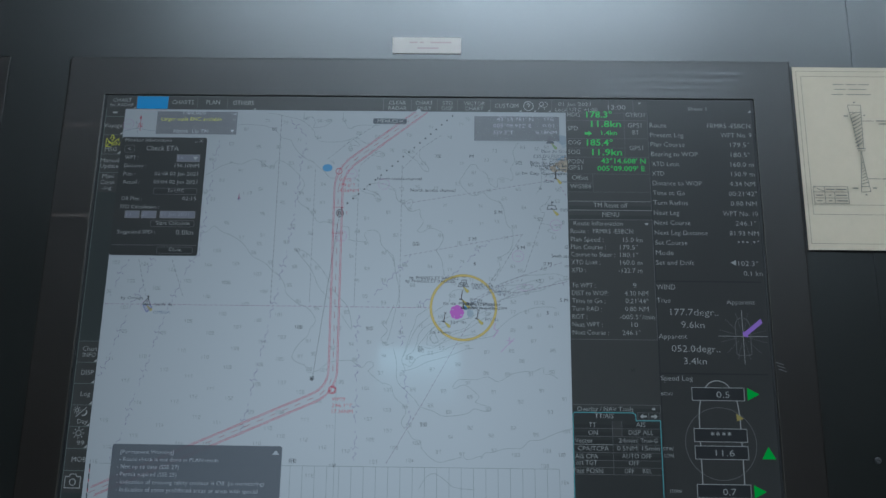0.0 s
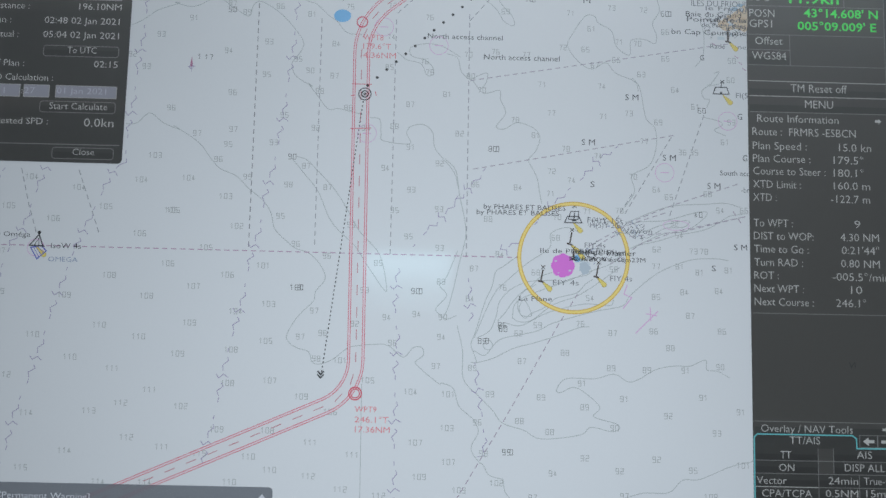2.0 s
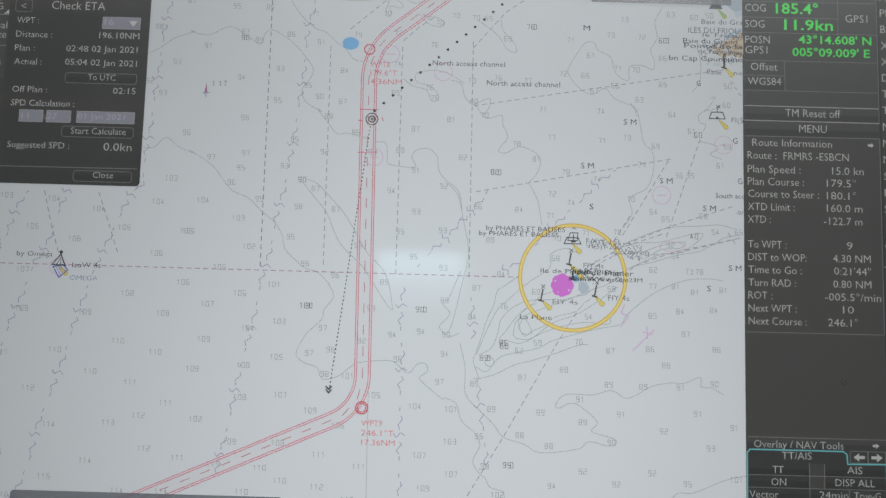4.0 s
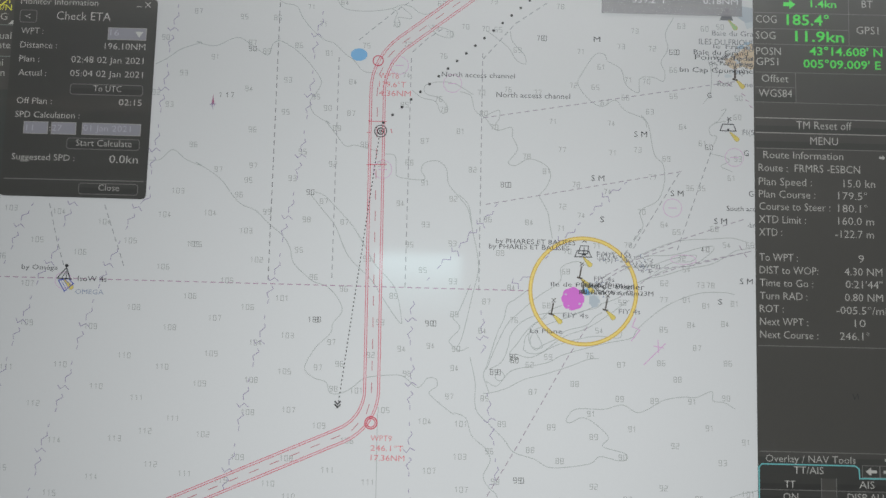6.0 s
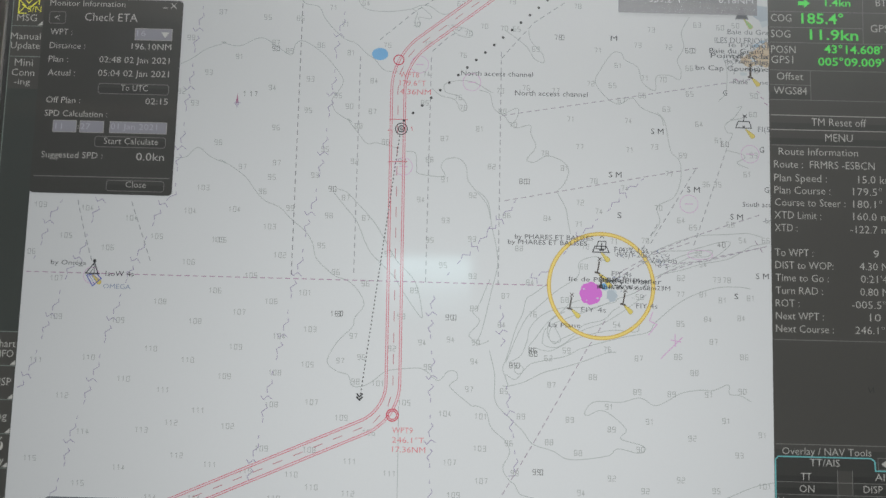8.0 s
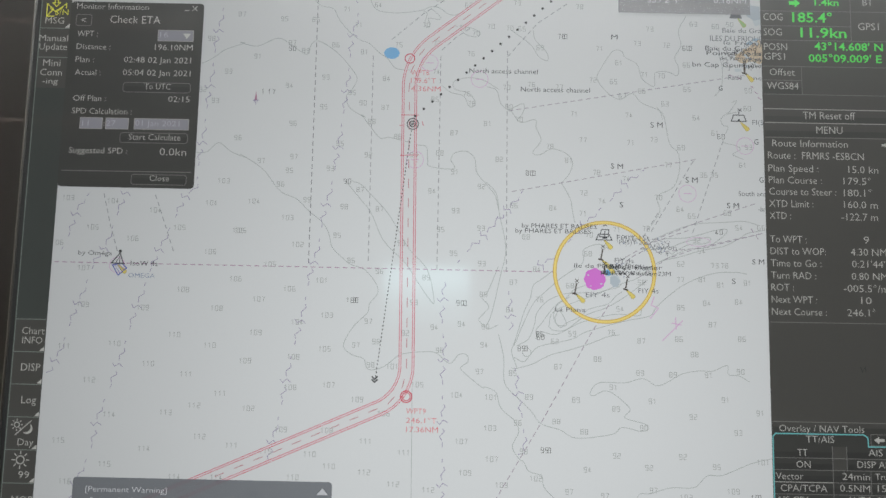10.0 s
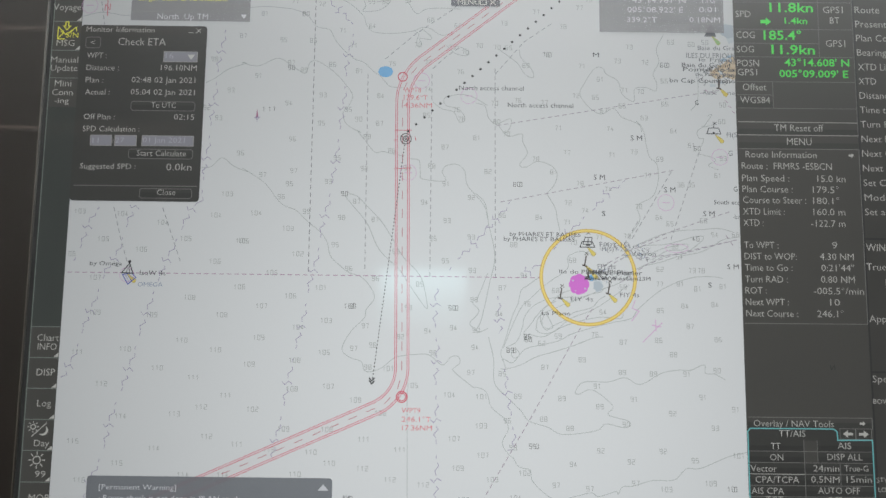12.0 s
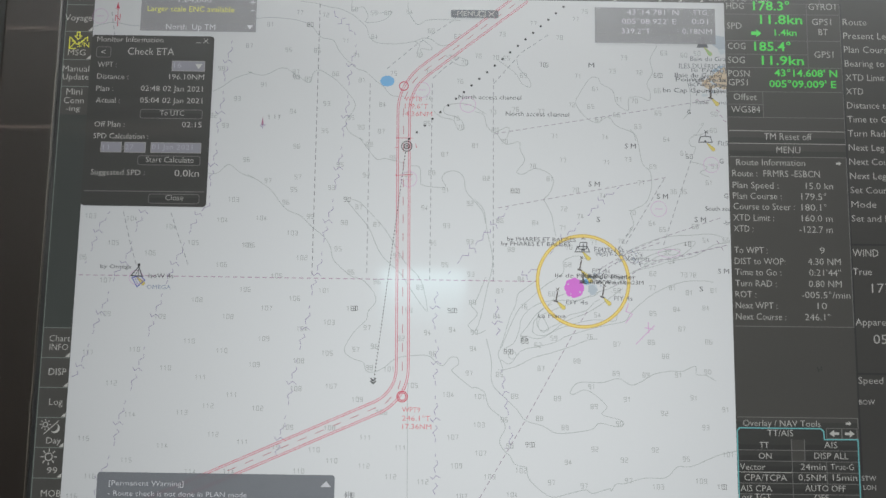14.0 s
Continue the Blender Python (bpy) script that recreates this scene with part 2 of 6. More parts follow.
def along(points, gap):
    """Points at even steps down a line, each with its direction."""
    pts, made, left = [Vector(p) for p in points], [], 0.0
    for a, b in zip(pts, pts[1:]):
        long = (b - a).length
        while left < long:
            made.append((a + (b - a) * (left / long), (b - a).normalized()))
            left += gap
        left -= long
    return made


# ---------------------------------------------------------------- the room
tagged(part("floor", box(-2.5, -2.95, -0.1, 2.5, 0.7, 0.0), FLOOR), "dark grey deck covering of a ship's bridge", "floor", kind="structure")
tagged(part("ceiling", box(-2.5, -2.95, 2.47, 2.5, 0.7, 2.57), CEILING), "pale painted ceiling above the console", "ceiling", kind="structure")
tagged(part("wall_front", box(-2.5, 0.6, 0.0, 2.5, 0.7, 2.47), WALL), "brown painted wall behind the console", "wall", kind="structure")
tagged(part("wall_left", box(-2.6, -2.85, 0.0, -2.5, 0.6, 2.47), WALL), "brown painted side wall", "wall", kind="structure")
tagged(part("wall_right", box(2.5, -2.85, 0.0, 2.6, 0.6, 2.47), WALL), "brown painted side wall", "wall", kind="structure")
# back wall, with a small window through it
WX0, WX1, WZ0, WZ1 = -0.31, 0.05, 1.16, 1.398
back = bmesh.new()
for x0, z0, x1, z1 in ((-2.5, 0, WX0, 2.47), (WX1, 0, 2.5, 2.47), (WX0, 0, WX1, WZ0), (WX0, WZ1, WX1, 2.47)):
    bmesh.ops.create_cube(back, size=1.0, matrix=Matrix.Translation(((x0 + x1) / 2, -2.90, (z0 + z1) / 2)) @ Matrix.Diagonal((x1 - x0, 0.1, z1 - z0, 1)))
tagged(part("wall_back", back, WALL), "brown painted wall behind the viewer", "wall", kind="structure")
window = tagged(part("window_1", box(WX0, -2.90, WZ0, WX1, -2.89, WZ1), WINDOW_GLOW), "small daylit window in the back wall", "window", kind="structure")
sash = bmesh.new()
for x0, z0, x1, z1 in ((WX0 - 0.02, WZ0 - 0.02, WX0, WZ1 + 0.02), (WX1, WZ0 - 0.02, WX1 + 0.02, WZ1 + 0.02), (WX0, WZ0 - 0.02, WX1, WZ0), (WX0, WZ1, WX1, WZ1 + 0.02)):
    bmesh.ops.create_cube(sash, size=1.0, matrix=Matrix.Translation(((x0 + x1) / 2, -2.84, (z0 + z1) / 2)) @ Matrix.Diagonal((x1 - x0, 0.02, z1 - z0, 1)))
part("window_frame", sash, GASKET, window)
for z in (1.975, 2.413):
    strip = thing("strip_light", (-1.76, -2.83, z), "slim lit strip light on the back wall", "lamp")
    tagged(strip, group="strip lights on the back wall")
    part("channel", box(-2.34, -2.85, z - 0.012, -1.11, -2.84, z + 0.012), TRIM, strip)
    part("cover", box(-2.32, -2.84, z - 0.0035, -1.14, -2.833, z + 0.0035), STRIP_GLOW, strip, "lit cover")

# ceiling lamps, all unseen, placed for the glow on console and screen
def ceiling_light(x0, x1, y0, y1):
    x, y = (x0 + x1) / 2, (y0 + y1) / 2
    lamp = thing("ceiling_light", (x, y, 2.47), "unseen white light fitting under the ceiling, placed for the glow on console and screen", "lamp")
    tagged(lamp, group="fluorescent lights under the ceiling")
    part("diffuser", box(x0, y0, 2.24, x1, y1, 2.295, 0.014), LAMP_GLOW, lamp, "lit white diffuser")
    part("spine", box(x0, y - 0.035, 2.295, x1, y + 0.035, 2.325, 0.003), TRIM, lamp)
    for q in (x0 + 0.18 * (x1 - x0), x1 - 0.18 * (x1 - x0)):
        part("hanger", box(q - 0.007, y - 0.007, 2.325, q + 0.007, y + 0.007, 2.47), TRIM, lamp)


ceiling_light(-0.68, 0.74, -1.50, -1.18)
# two lamps added to haze the screen's right and brighten the console's top
ceiling_light(1.02, 1.48, -1.46, -1.22)
ceiling_light(-0.08, 0.55, -1.06, -0.80)
louvred = thing("louvred_light", (0.875, -2.36, 2.47), "louvred ceiling light with four lit strips", "lamp")
part("frame", box(0.535, -2.49, 2.425, 1.215, -2.215, 2.47, 0.005), GASKET, louvred)
for k in range(4):
    y = -2.455 + 0.066 * k
    part("tube", box(0.58, y - 0.0012, 2.416, 1.150, y + 0.0012, 2.426, 0.0008), LOUVRE_GLOW, louvred, "lit strip between the louvres")

# ---------------------------------------------------------------- the console
console = thing("bridge_console", (0, 0.2, 0), "dark grey painted bridge console with flush panel seams", "console")
SEAM_R, NEXT_U, NEXT_V = 546.0, -76.0, -31.0     # the panel seam, and the upper corner of the panel beside the monitor
BU0, BU1, BV0, BV1 = -31.0, 500.0, -31.0, 326.0
# the front is one sheet with an opening for the monitor and one for the panel beside it
face, us, vs = bmesh.new(), (-900, NEXT_U, BU0, BU1, SEAM_R - 0.16), (-560, NEXT_V, BV1, 1107)
grid = [[face.verts.new(spot(u, v)) for u in us] for v in vs]
for j in range(3):
    for i in range(4):
        if j != 1 or i in (1, 3):
            face.faces.new((grid[j][i], grid[j + 1][i], grid[j + 1][i + 1], grid[j][i + 1]))
backs = bmesh.ops.extrude_face_region(face, geom=face.faces[:])
bmesh.ops.translate(face, verts=[g for g in backs["geom"] if isinstance(g, bmesh.types.BMVert)], vec=(0, 0.02, 0))
bmesh.ops.recalc_face_normals(face, faces=face.faces[:])
part("front_panel", face, CONSOLE, console)
part("side_panel", block(bmesh.new(), SEAM_R + 0.16, -560, 1400, 1107, 0.0, -18.0), CONSOLE, console)
blank = thing("instrument_panel", spot(-486, BV1), "dark blank instrument panel set into the console beside the monitor", "panel")
part("cover", block(bmesh.new(), -899, NEXT_V + 0.25, NEXT_U - 0.25, BV1 - 0.25, -0.3, -18.0, 0.4), BEZEL, blank)
part("carcass", block(bmesh.new(), -900, -560, 1400, 1107, -19.0, -260.0), CONSOLE_EDGE, console)

# ---------------------------------------------------------------- the monitor
monitor = thing("chart_monitor", spot(CENTRE, HIGH + 34), "glossy black framed marine chart monitor set into the console, switched on", "monitor")
bez = bmesh.new()
ring_out, ring_in = outline(BU0, BV0, BU1, BV1, 3), outline(-2.0, -0.9, WIDE + 2.0, HIGH + 2.0, 0.8)
ring_mid = outline(BU0 + 1.2, BV0 + 1.2, BU1 - 1.2, BV1 - 1.2, 3)
loops = [[bez.verts.new(spot(u, v, o)) for u, v in ring] for ring, o in
         ((ring_out, -6.0), (ring_out, 0.1), (ring_mid, 0.5), (outline(-2.6, -1.3, WIDE + 2.6, HIGH + 2.6, 1.0), 0.5), (ring_in, 0.1), (ring_in, -3.0))]
for a, b in zip(loops, loops[1:]):
    for k in range(len(a)):
        j = (k + 1) % len(a)
        bez.faces.new((a[k], a[j], b[j], b[k]))
bmesh.ops.recalc_face_normals(bez, faces=bez.faces[:])
part("bezel", bez, BEZEL, monitor, "glossy black bezel")
part("backing", block(bmesh.new(), -2.4, -1.2, WIDE + 2.4, HIGH + 2.4, -0.3, -5.0), GASKET, monitor)
# the light caught by the inner chamfer is put into this paler line
part("bezel_rim", stroke(bmesh.new(), outline(-2.75, -1.45, WIDE + 2.75, HIGH + 2.75, 1.1), 0.36, 0.56, True), RIM, monitor, "thin rim round the screen opening, coloured paler as a highlight")
# maker's mark, three small bars
mark = bmesh.new()
for k in range(3):
    stroke(mark, [(472.5 + 0.8 * k, 188.6 + 2.2 * k), (477.5 + 0.9 * k, 190.2 + 2.3 * k)], 0.5, 0.62)
part("maker_mark", mark, MARK, monitor, "three small pale bars")

chart = part("chart", fill(bmesh.new(), outline(14.4, 10.4, 335.6, HIGH), 0.0), SEA, monitor, "lit pale grey sea chart")
side_bar = part("side_bar", fill(bmesh.new(), outline(0, 10.4, 14.4, HIGH), 0.0), PANEL_SIDE, monitor, "dark menu bar down the display's edge")
toolbar = part("toolbar", fill(bmesh.new(), outline(0, 0, 394.6, 10.4), 0.0), PANEL, monitor, "dark toolbar along the top of the display")
info_column = part("info_column", fill(bmesh.new(), outline(335.6, 10.4, 394.6, HIGH), 0.0), PANEL, monitor, "dark column of navigation readings")
conning_panel = part("conning_panel", fill(bmesh.new(), outline(394.6, 0, WIDE, HIGH), 0.0), PANEL_CONN, monitor, "dark conning panel with wind and speed log")
eta_window = part("arrival_window", fill(bmesh.new(), outline(14.6, 32.5, 76.6, 120.2, 1.8), 0.9), PANEL_DARK, monitor, "dark window for checking the arrival time")
warning_window = part("warning_window", fill(bmesh.new(), outline(31.6, 248.1, 144.2, 289.0, 1.6), 0.9), VEIL_DARK, monitor, "translucent grey warning window")
scale_box = part("scale_box", fill(bmesh.new(), outline(38.6, 12.4, 97.3, 29.9), 0.9), VEIL, monitor, "translucent grey scale box")
cursor_box = part("cursor_box", fill(bmesh.new(), outline(269.4, 14.0, 330.6, 32.8), 0.9), VEIL, monitor, "translucent grey cursor position box")
menu_tag = part("menu_tag", fill(bmesh.new(), outline(196.2, 16.4, 220.4, 20.6, 0.9), 0.9), VEIL_DARK, monitor, "small grey menu tag")
tools_box = part("tools_box", fill(bmesh.new(), outline(336.2, 223.2, 393.6, 290), 0.1), PANEL_DARK, monitor, "dark target tools box")


# ---------------------------------------------------------------- the chart's drawing
# strokes of the digits, on a grid 2 wide and 4 high
DIGITS = {
    "0": ["00 20 24 04 00"], "1": ["03 14 10"], "2": ["04 24 22 02 00 20"], "3": ["04 24 20 00", "02 22"], "4": ["14 01 21", "13 10"],
    "5": ["24 04 02 22 20 00"], "6": ["24 04 00 20 22 02"], "7": ["04 24 10"], "8": ["00 20 24 04 00", "02 22"], "9": ["00 20 24 04 02 22"],
}
DEEP = {"contour": 0.15, "dash": 0.2, "sounding": 0.25, "symbol": 0.3, "route": 0.4, "text": 0.5, "front": 1.1}


def soundings(material, rows):
    for number, u, v in rows:
        bm, step = bmesh.new(), 1.95
        u -= step * len(number) / 2
        for place, digit in enumerate(number):
            if digit == " ":
                u += step * 0.5
                continue
            for line in DIGITS[digit]:
                stroke(bm, [(u + 0.3 + 0.56 * int(p[0]), v + 1.05 - 0.53 * int(p[1])) for p in line.split()], 0.22, DEEP["sounding"])
            u += step * (0.55 if material is SOUNDING_DARK and len(number) == 3 and place == 1 else 1)
        part("sounding", bm, material, chart)


def contour(*points):
    part("depth_contour", stroke(bmesh.new(), smooth(points), 0.24, DEEP["contour"]), CONTOUR, chart)


def dashed(material, *points, dash=2.2, gap=3.6, width=0.34):
    bm = bmesh.new()
    for p, d in along(points, gap):
        stroke(bm, [p, p + d * dash], width, DEEP["dash"])
    tagged(part("dashed_line", bm, material, chart), kind="stuff")


# one length of the cable symbol: strokes as steps along the line and across it
CABLE_PITCH = 26.85
CABLE_STROKES = (
    ((0.0, 0.0), (1.6, 0.0)),
    ((3.4, 0.6), (4.8, 1.2), (7.0, -0.6), (9.2, 0.0)),
    ((10.8, -2.6), (12.2, -1.2), (10.4, 0.4), (11.6, 2.4)),
    ((14.0, 0.0), (15.2, 1.0), (17.4, -1.2), (19.2, -0.2)),
    ((19.8, 0.0), (21.8, 0.0)))


def cable(*points, first=0.0):
    """A line of dashes, slanting waves and sharp kinks; first is where its first dash begins."""
    bm, fine = bmesh.new(), along(smooth(points, 4), 0.2)
    start = first - 2 * CABLE_PITCH
    while start < len(fine) * 0.2:
        for strokes in CABLE_STROKES:
            line = []
            for far, side in strokes:
                k = round((start + far) / 0.2)
                if 0 <= k < len(fine):
                    p, d = fine[k]
                    line.append(p + Vector((d.y, -d.x)) * side)
            stroke(bm, line, 0.27, DEEP["dash"])
        start += CABLE_PITCH
    tagged(part("cable_line", bm, CABLE, chart), kind="stuff")


def written(text, bold=0.0):
    """The flat mesh of a line of type."""
    curve = bpy.data.curves.new("type", "FONT")
    curve.body, curve.size, curve.resolution_u, curve.offset = text, 1.0, 2, bold
    holder = bpy.data.objects.new("type", curve)
    me = bpy.data.meshes.new_from_object(holder)
    bpy.data.objects.remove(holder)
    return me


CAP = max(v.co.y for v in written("H").vertices)


def lettering(parent, material, rows, out=None):
    """Lines of type: text, left and right end, baseline and height of capitals, in units."""
    for text, u0, u1, v, cap in rows:
        me = written(text, 0.012 if material is UI_GREEN else -0.003 if parent is chart else -0.009)
        xs = [p.co.x for p in me.vertices]
        x0, x1 = min(xs), max(xs)
        depth = out if out is not None else (0.3 if parent in (info_column, conning_panel, toolbar, side_bar, tools_box) else DEEP["text"] if parent is chart else DEEP["front"])
        for p in me.vertices:
            p.co = spot(u0 + (p.co.x - x0) / (x1 - x0) * (u1 - u0), v - p.co.y / CAP * cap, depth)
        me.name = "lettering"
        me.materials.append(material)
        ob = new("lettering", me)
        ob.parent = parent


# soundings, in bands down the chart
soundings(SOUNDING, [("77", 119.3, 18.8), ("60", 147.2, 16.7), ("59", 157.1, 18.5), ("60", 164.1, 18.4), ("54", 175.3, 17.7), ("75", 264.4, 16.1), ("98", 80.8, 48.9), ("87", 94.4, 36.8), ("91", 102.7, 57.0), ("81", 104.6, 25.3), ("95", 114.3, 38.7), ("87", 118.5, 50.2), ("89", 124.8, 53.9), ("85", 128.9, 38.8), ("72", 132.6, 20.0), ("86", 138.6, 50.9), ("71", 143.3, 33.5), ("71", 148.9, 41.1), ("81", 152.0, 54.0), ("64", 157.8, 31.1), ("75", 167.8, 50.2), ("70", 180.3, 40.4), ("72", 185.5, 49.2), ("68", 186.4, 27.6), ("73", 197.1, 41.3), ("62", 199.9, 30.4), ("76", 201.3, 53.9), ("70", 203.5, 43.9), ("70", 210.4, 40.5), ("70", 219.2, 41.2)])
soundings(SOUNDING, [("73", 222.5, 28.8), ("65", 224.8, 41.4), ("69", 233.3, 50.3), ("77", 238.3, 22.8), ("78", 251.6, 30.2), ("77", 259.8, 20.3), ("71", 260.8, 50.2), ("61", 269.7, 56.8), ("73", 278.2, 47.4), ("73", 284.1, 40.3), ("72", 291.7, 48.0), ("66", 300.9, 57.3), ("63", 304.4, 37.5), ("60", 314.6, 38.5), ("50", 321.3, 37.4), ("92", 78.1, 73.4), ("93", 84.1, 78.5), ("93", 89.5, 64.5), ("96", 95.4, 95.8), ("94", 117.9, 70.7), ("96", 120.3, 88.6), ("95", 134.1, 80.5), ("93", 134.5, 66.4), ("95", 142.2, 97.6), ("95", 146.9, 73.5), ("90", 152.1, 78.3), ("88", 156.4, 87.0), ("87", 162.3, 80.3), ("84", 162.6, 66.5), ("86", 168.5, 93.8)])
soundings(SOUNDING, [("85", 185.1, 75.9), ("74", 185.5, 62.8), ("87", 194.2, 91.6), ("76", 199.6, 73.0), ("78", 202.0, 77.6), ("81", 209.5, 86.9), ("70", 218.0, 69.6), ("80", 219.2, 78.8), ("70", 223.9, 84.7), ("76", 229.4, 68.0), ("78", 238.0, 97.0), ("77", 242.3, 68.9), ("71", 249.1, 81.5), ("77", 253.1, 93.7), ("72", 257.7, 65.3), ("65", 267.2, 65.9), ("67", 271.2, 72.6), ("74", 274.2, 81.6), ("71", 274.9, 94.5), ("66", 280.2, 70.1), ("71", 281.4, 62.2), ("73", 285.5, 92.9), ("70", 289.2, 62.7), ("63", 290.8, 76.0), ("69", 297.9, 96.4), ("65", 301.0, 68.9), ("64", 305.1, 82.3), ("61", 313.5, 89.3), ("60", 328.5, 77.4), ("53", 328.6, 95.6)])
soundings(SOUNDING, [("50", 329.1, 69.0), ("103", 19.9, 125.2), ("105", 31.9, 138.4), ("104", 40.4, 126.2), ("104", 59.8, 130.1), ("105", 71.2, 137.8), ("104", 85.0, 126.3), ("103", 90.0, 116.0), ("105", 97.8, 138.6), ("105", 98.7, 138.6), ("104", 104.2, 125.1), ("97", 106.6, 106.3), ("96", 115.9, 117.0), ("95", 119.6, 110.6), ("103", 119.7, 132.3), ("97", 121.4, 104.2), ("99", 128.2, 124.0), ("93", 138.3, 109.3), ("95", 142.4, 139.9), ("98", 145.1, 126.8), ("87", 152.1, 118.8), ("92", 155.3, 102.7), ("87", 161.2, 127.5), ("98", 176.0, 102.2), ("94", 184.7, 118.8), ("88", 187.9, 101.1), ("95", 189.0, 136.3), ("91", 194.9, 109.7), ("93", 195.6, 127.6), ("92", 207.1, 116.3)])
soundings(SOUNDING, [("93", 207.2, 135.4), ("82", 215.0, 103.5), ("86", 221.9, 124.7), ("88", 227.5, 138.9), ("84", 239.6, 125.5), ("81", 246.7, 103.3), ("71", 253.1, 127.7), ("72", 253.5, 118.3), ("70", 255.9, 137.4), ("78", 259.3, 108.7), ("74", 261.7, 121.9), ("71", 268.3, 134.8), ("74", 272.8, 111.4), ("70", 281.6, 134.1), ("70", 287.3, 119.7), ("77", 292.0, 104.6), ("64", 297.1, 124.9), ("65", 302.2, 127.9), ("32", 304.3, 138.9), ("36", 307.9, 108.9), ("35", 312.8, 108.8), ("68", 318.3, 126.2), ("54", 323.5, 132.9), ("61", 325.8, 104.1), ("66", 333.4, 132.7), ("06", 17.5, 145.7), ("107", 29.2, 156.9), ("109", 30.1, 173.3), ("106", 50.3, 143.2), ("109", 56.9, 174.2)])
soundings(SOUNDING, [("108", 74.4, 165.8), ("106", 85.6, 148.5), ("108", 89.9, 173.8), ("106", 97.7, 160.5), ("107", 108.5, 169.4), ("105", 112.8, 153.6), ("106", 122.0, 164.5), ("102", 124.8, 144.5), ("104", 126.1, 179.2), ("101", 136.3, 160.4), ("103", 139.2, 175.9), ("96", 149.1, 151.2), ("97", 157.7, 178.2), ("96", 162.0, 155.8), ("96", 171.4, 142.8), ("93", 177.8, 169.4), ("89", 183.0, 158.2), ("95", 195.0, 147.0), ("94", 199.2, 178.6), ("93", 207.8, 151.4), ("89", 208.8, 165.2), ("90", 209.8, 179.6), ("84", 220.7, 171.8), ("87", 222.1, 159.5), ("84", 232.5, 153.4), ("76", 233.8, 167.0), ("68", 247.4, 160.5), ("68", 255.4, 146.0), ("54", 269.7, 170.4), ("56", 279.3, 158.4)])
soundings(SOUNDING, [("85", 296.7, 169.3), ("77", 296.7, 156.8), ("62", 297.0, 149.8), ("54", 306.4, 143.7), ("81", 306.5, 156.6), ("84", 308.4, 167.1), ("87", 310.7, 176.6), ("73", 312.2, 150.2), ("81", 314.7, 158.9), ("78", 316.5, 150.2), ("84", 322.6, 166.3), ("81", 326.7, 157.7), ("111", 23.1, 191.9), ("112", 35.3, 206.5), ("110", 45.4, 190.3), ("110", 60.9, 198.9), ("113", 69.9, 219.9), ("110", 71.7, 185.9), ("111", 78.0, 203.1), ("112", 82.3, 216.6), ("110", 87.7, 190.2), ("111", 93.4, 211.2), ("109", 103.7, 196.7), ("102", 106.2, 217.4), ("109", 107.8, 184.2), ("108", 124.2, 207.9), ("108", 125.0, 194.6), ("105", 138.7, 190.8), ("107", 141.1, 206.5), ("97", 152.5, 188.8)])
soundings(SOUNDING, [("109", 153.9, 212.6), ("98", 159.3, 197.4), ("96", 161.4, 187.1), ("106", 165.7, 218.4), ("101", 168.9, 197.9), ("92", 174.3, 183.1), ("105", 180.2, 205.6), ("94", 187.1, 180.2), ("96", 189.7, 190.4), ("104", 197.6, 209.7), ("97", 207.5, 199.3), ("94", 209.4, 187.6), ("101", 212.7, 210.4), ("85", 222.2, 199.7), ("89", 229.5, 210.0), ("62", 240.7, 185.4), ("87", 242.2, 196.5), ("59", 248.4, 181.9), ("89", 250.1, 210.8), ("88", 259.6, 192.8), ("76", 265.7, 181.0), ("91", 266.6, 204.9), ("89", 267.7, 214.3), ("89", 278.4, 198.5), ("87", 279.0, 184.4), ("91", 283.7, 210.7), ("89", 292.9, 199.0), ("86", 295.7, 183.3), ("92", 301.5, 217.1), ("88", 302.5, 189.9)])
soundings(SOUNDING, [("91", 308.6, 198.8), ("91", 315.8, 209.5), ("90", 322.7, 197.1), ("86", 323.6, 182.7), ("91", 330.9, 214.9), ("116", 19.8, 259.6), ("115", 23.7, 232.8), ("116", 27.8, 250.3), ("115", 44.6, 242.5), ("114", 45.2, 221.2), ("114", 61.4, 235.6), ("114", 75.4, 247.4), ("112", 85.4, 230.0), ("114", 93.7, 247.2), ("111", 99.6, 233.4), ("108", 109.0, 253.8), ("115", 114.5, 235.6), ("109", 120.9, 226.2), ("110", 126.9, 246.5), ("111", 129.7, 258.3), ("110", 133.9, 236.5), ("108", 141.0, 226.2), ("110", 142.5, 241.5), ("112", 157.9, 243.7), ("111", 158.2, 230.5), ("112", 170.7, 248.5), ("111", 175.0, 235.0), ("112", 186.0, 250.6), ("107", 200.0, 229.7), ("109", 201.9, 243.0)])
soundings(SOUNDING, [("107", 204.5, 257.1), ("103", 212.5, 223.7), ("107", 213.4, 237.0), ("103", 217.8, 247.9), ("96", 224.6, 221.2), ("98", 227.3, 233.4), ("104", 228.5, 256.0), ("102", 232.7, 244.8), ("88", 241.5, 220.3), ("97", 247.2, 250.1), ("88", 253.7, 224.4), ("94", 255.2, 240.6), ("97", 262.7, 251.5), ("92", 267.9, 234.4), ("90", 279.8, 222.3), ("92", 281.9, 239.2), ("97", 283.8, 248.8), ("92", 296.7, 234.3), ("103", 297.9, 251.4), ("95", 311.4, 238.3), ("108", 316.9, 258.2), ("109", 318.4, 248.5), ("93", 321.1, 223.5), ("101", 331.6, 235.9), ("110", 162.9, 266.4), ("104", 330.0, 268.4)])
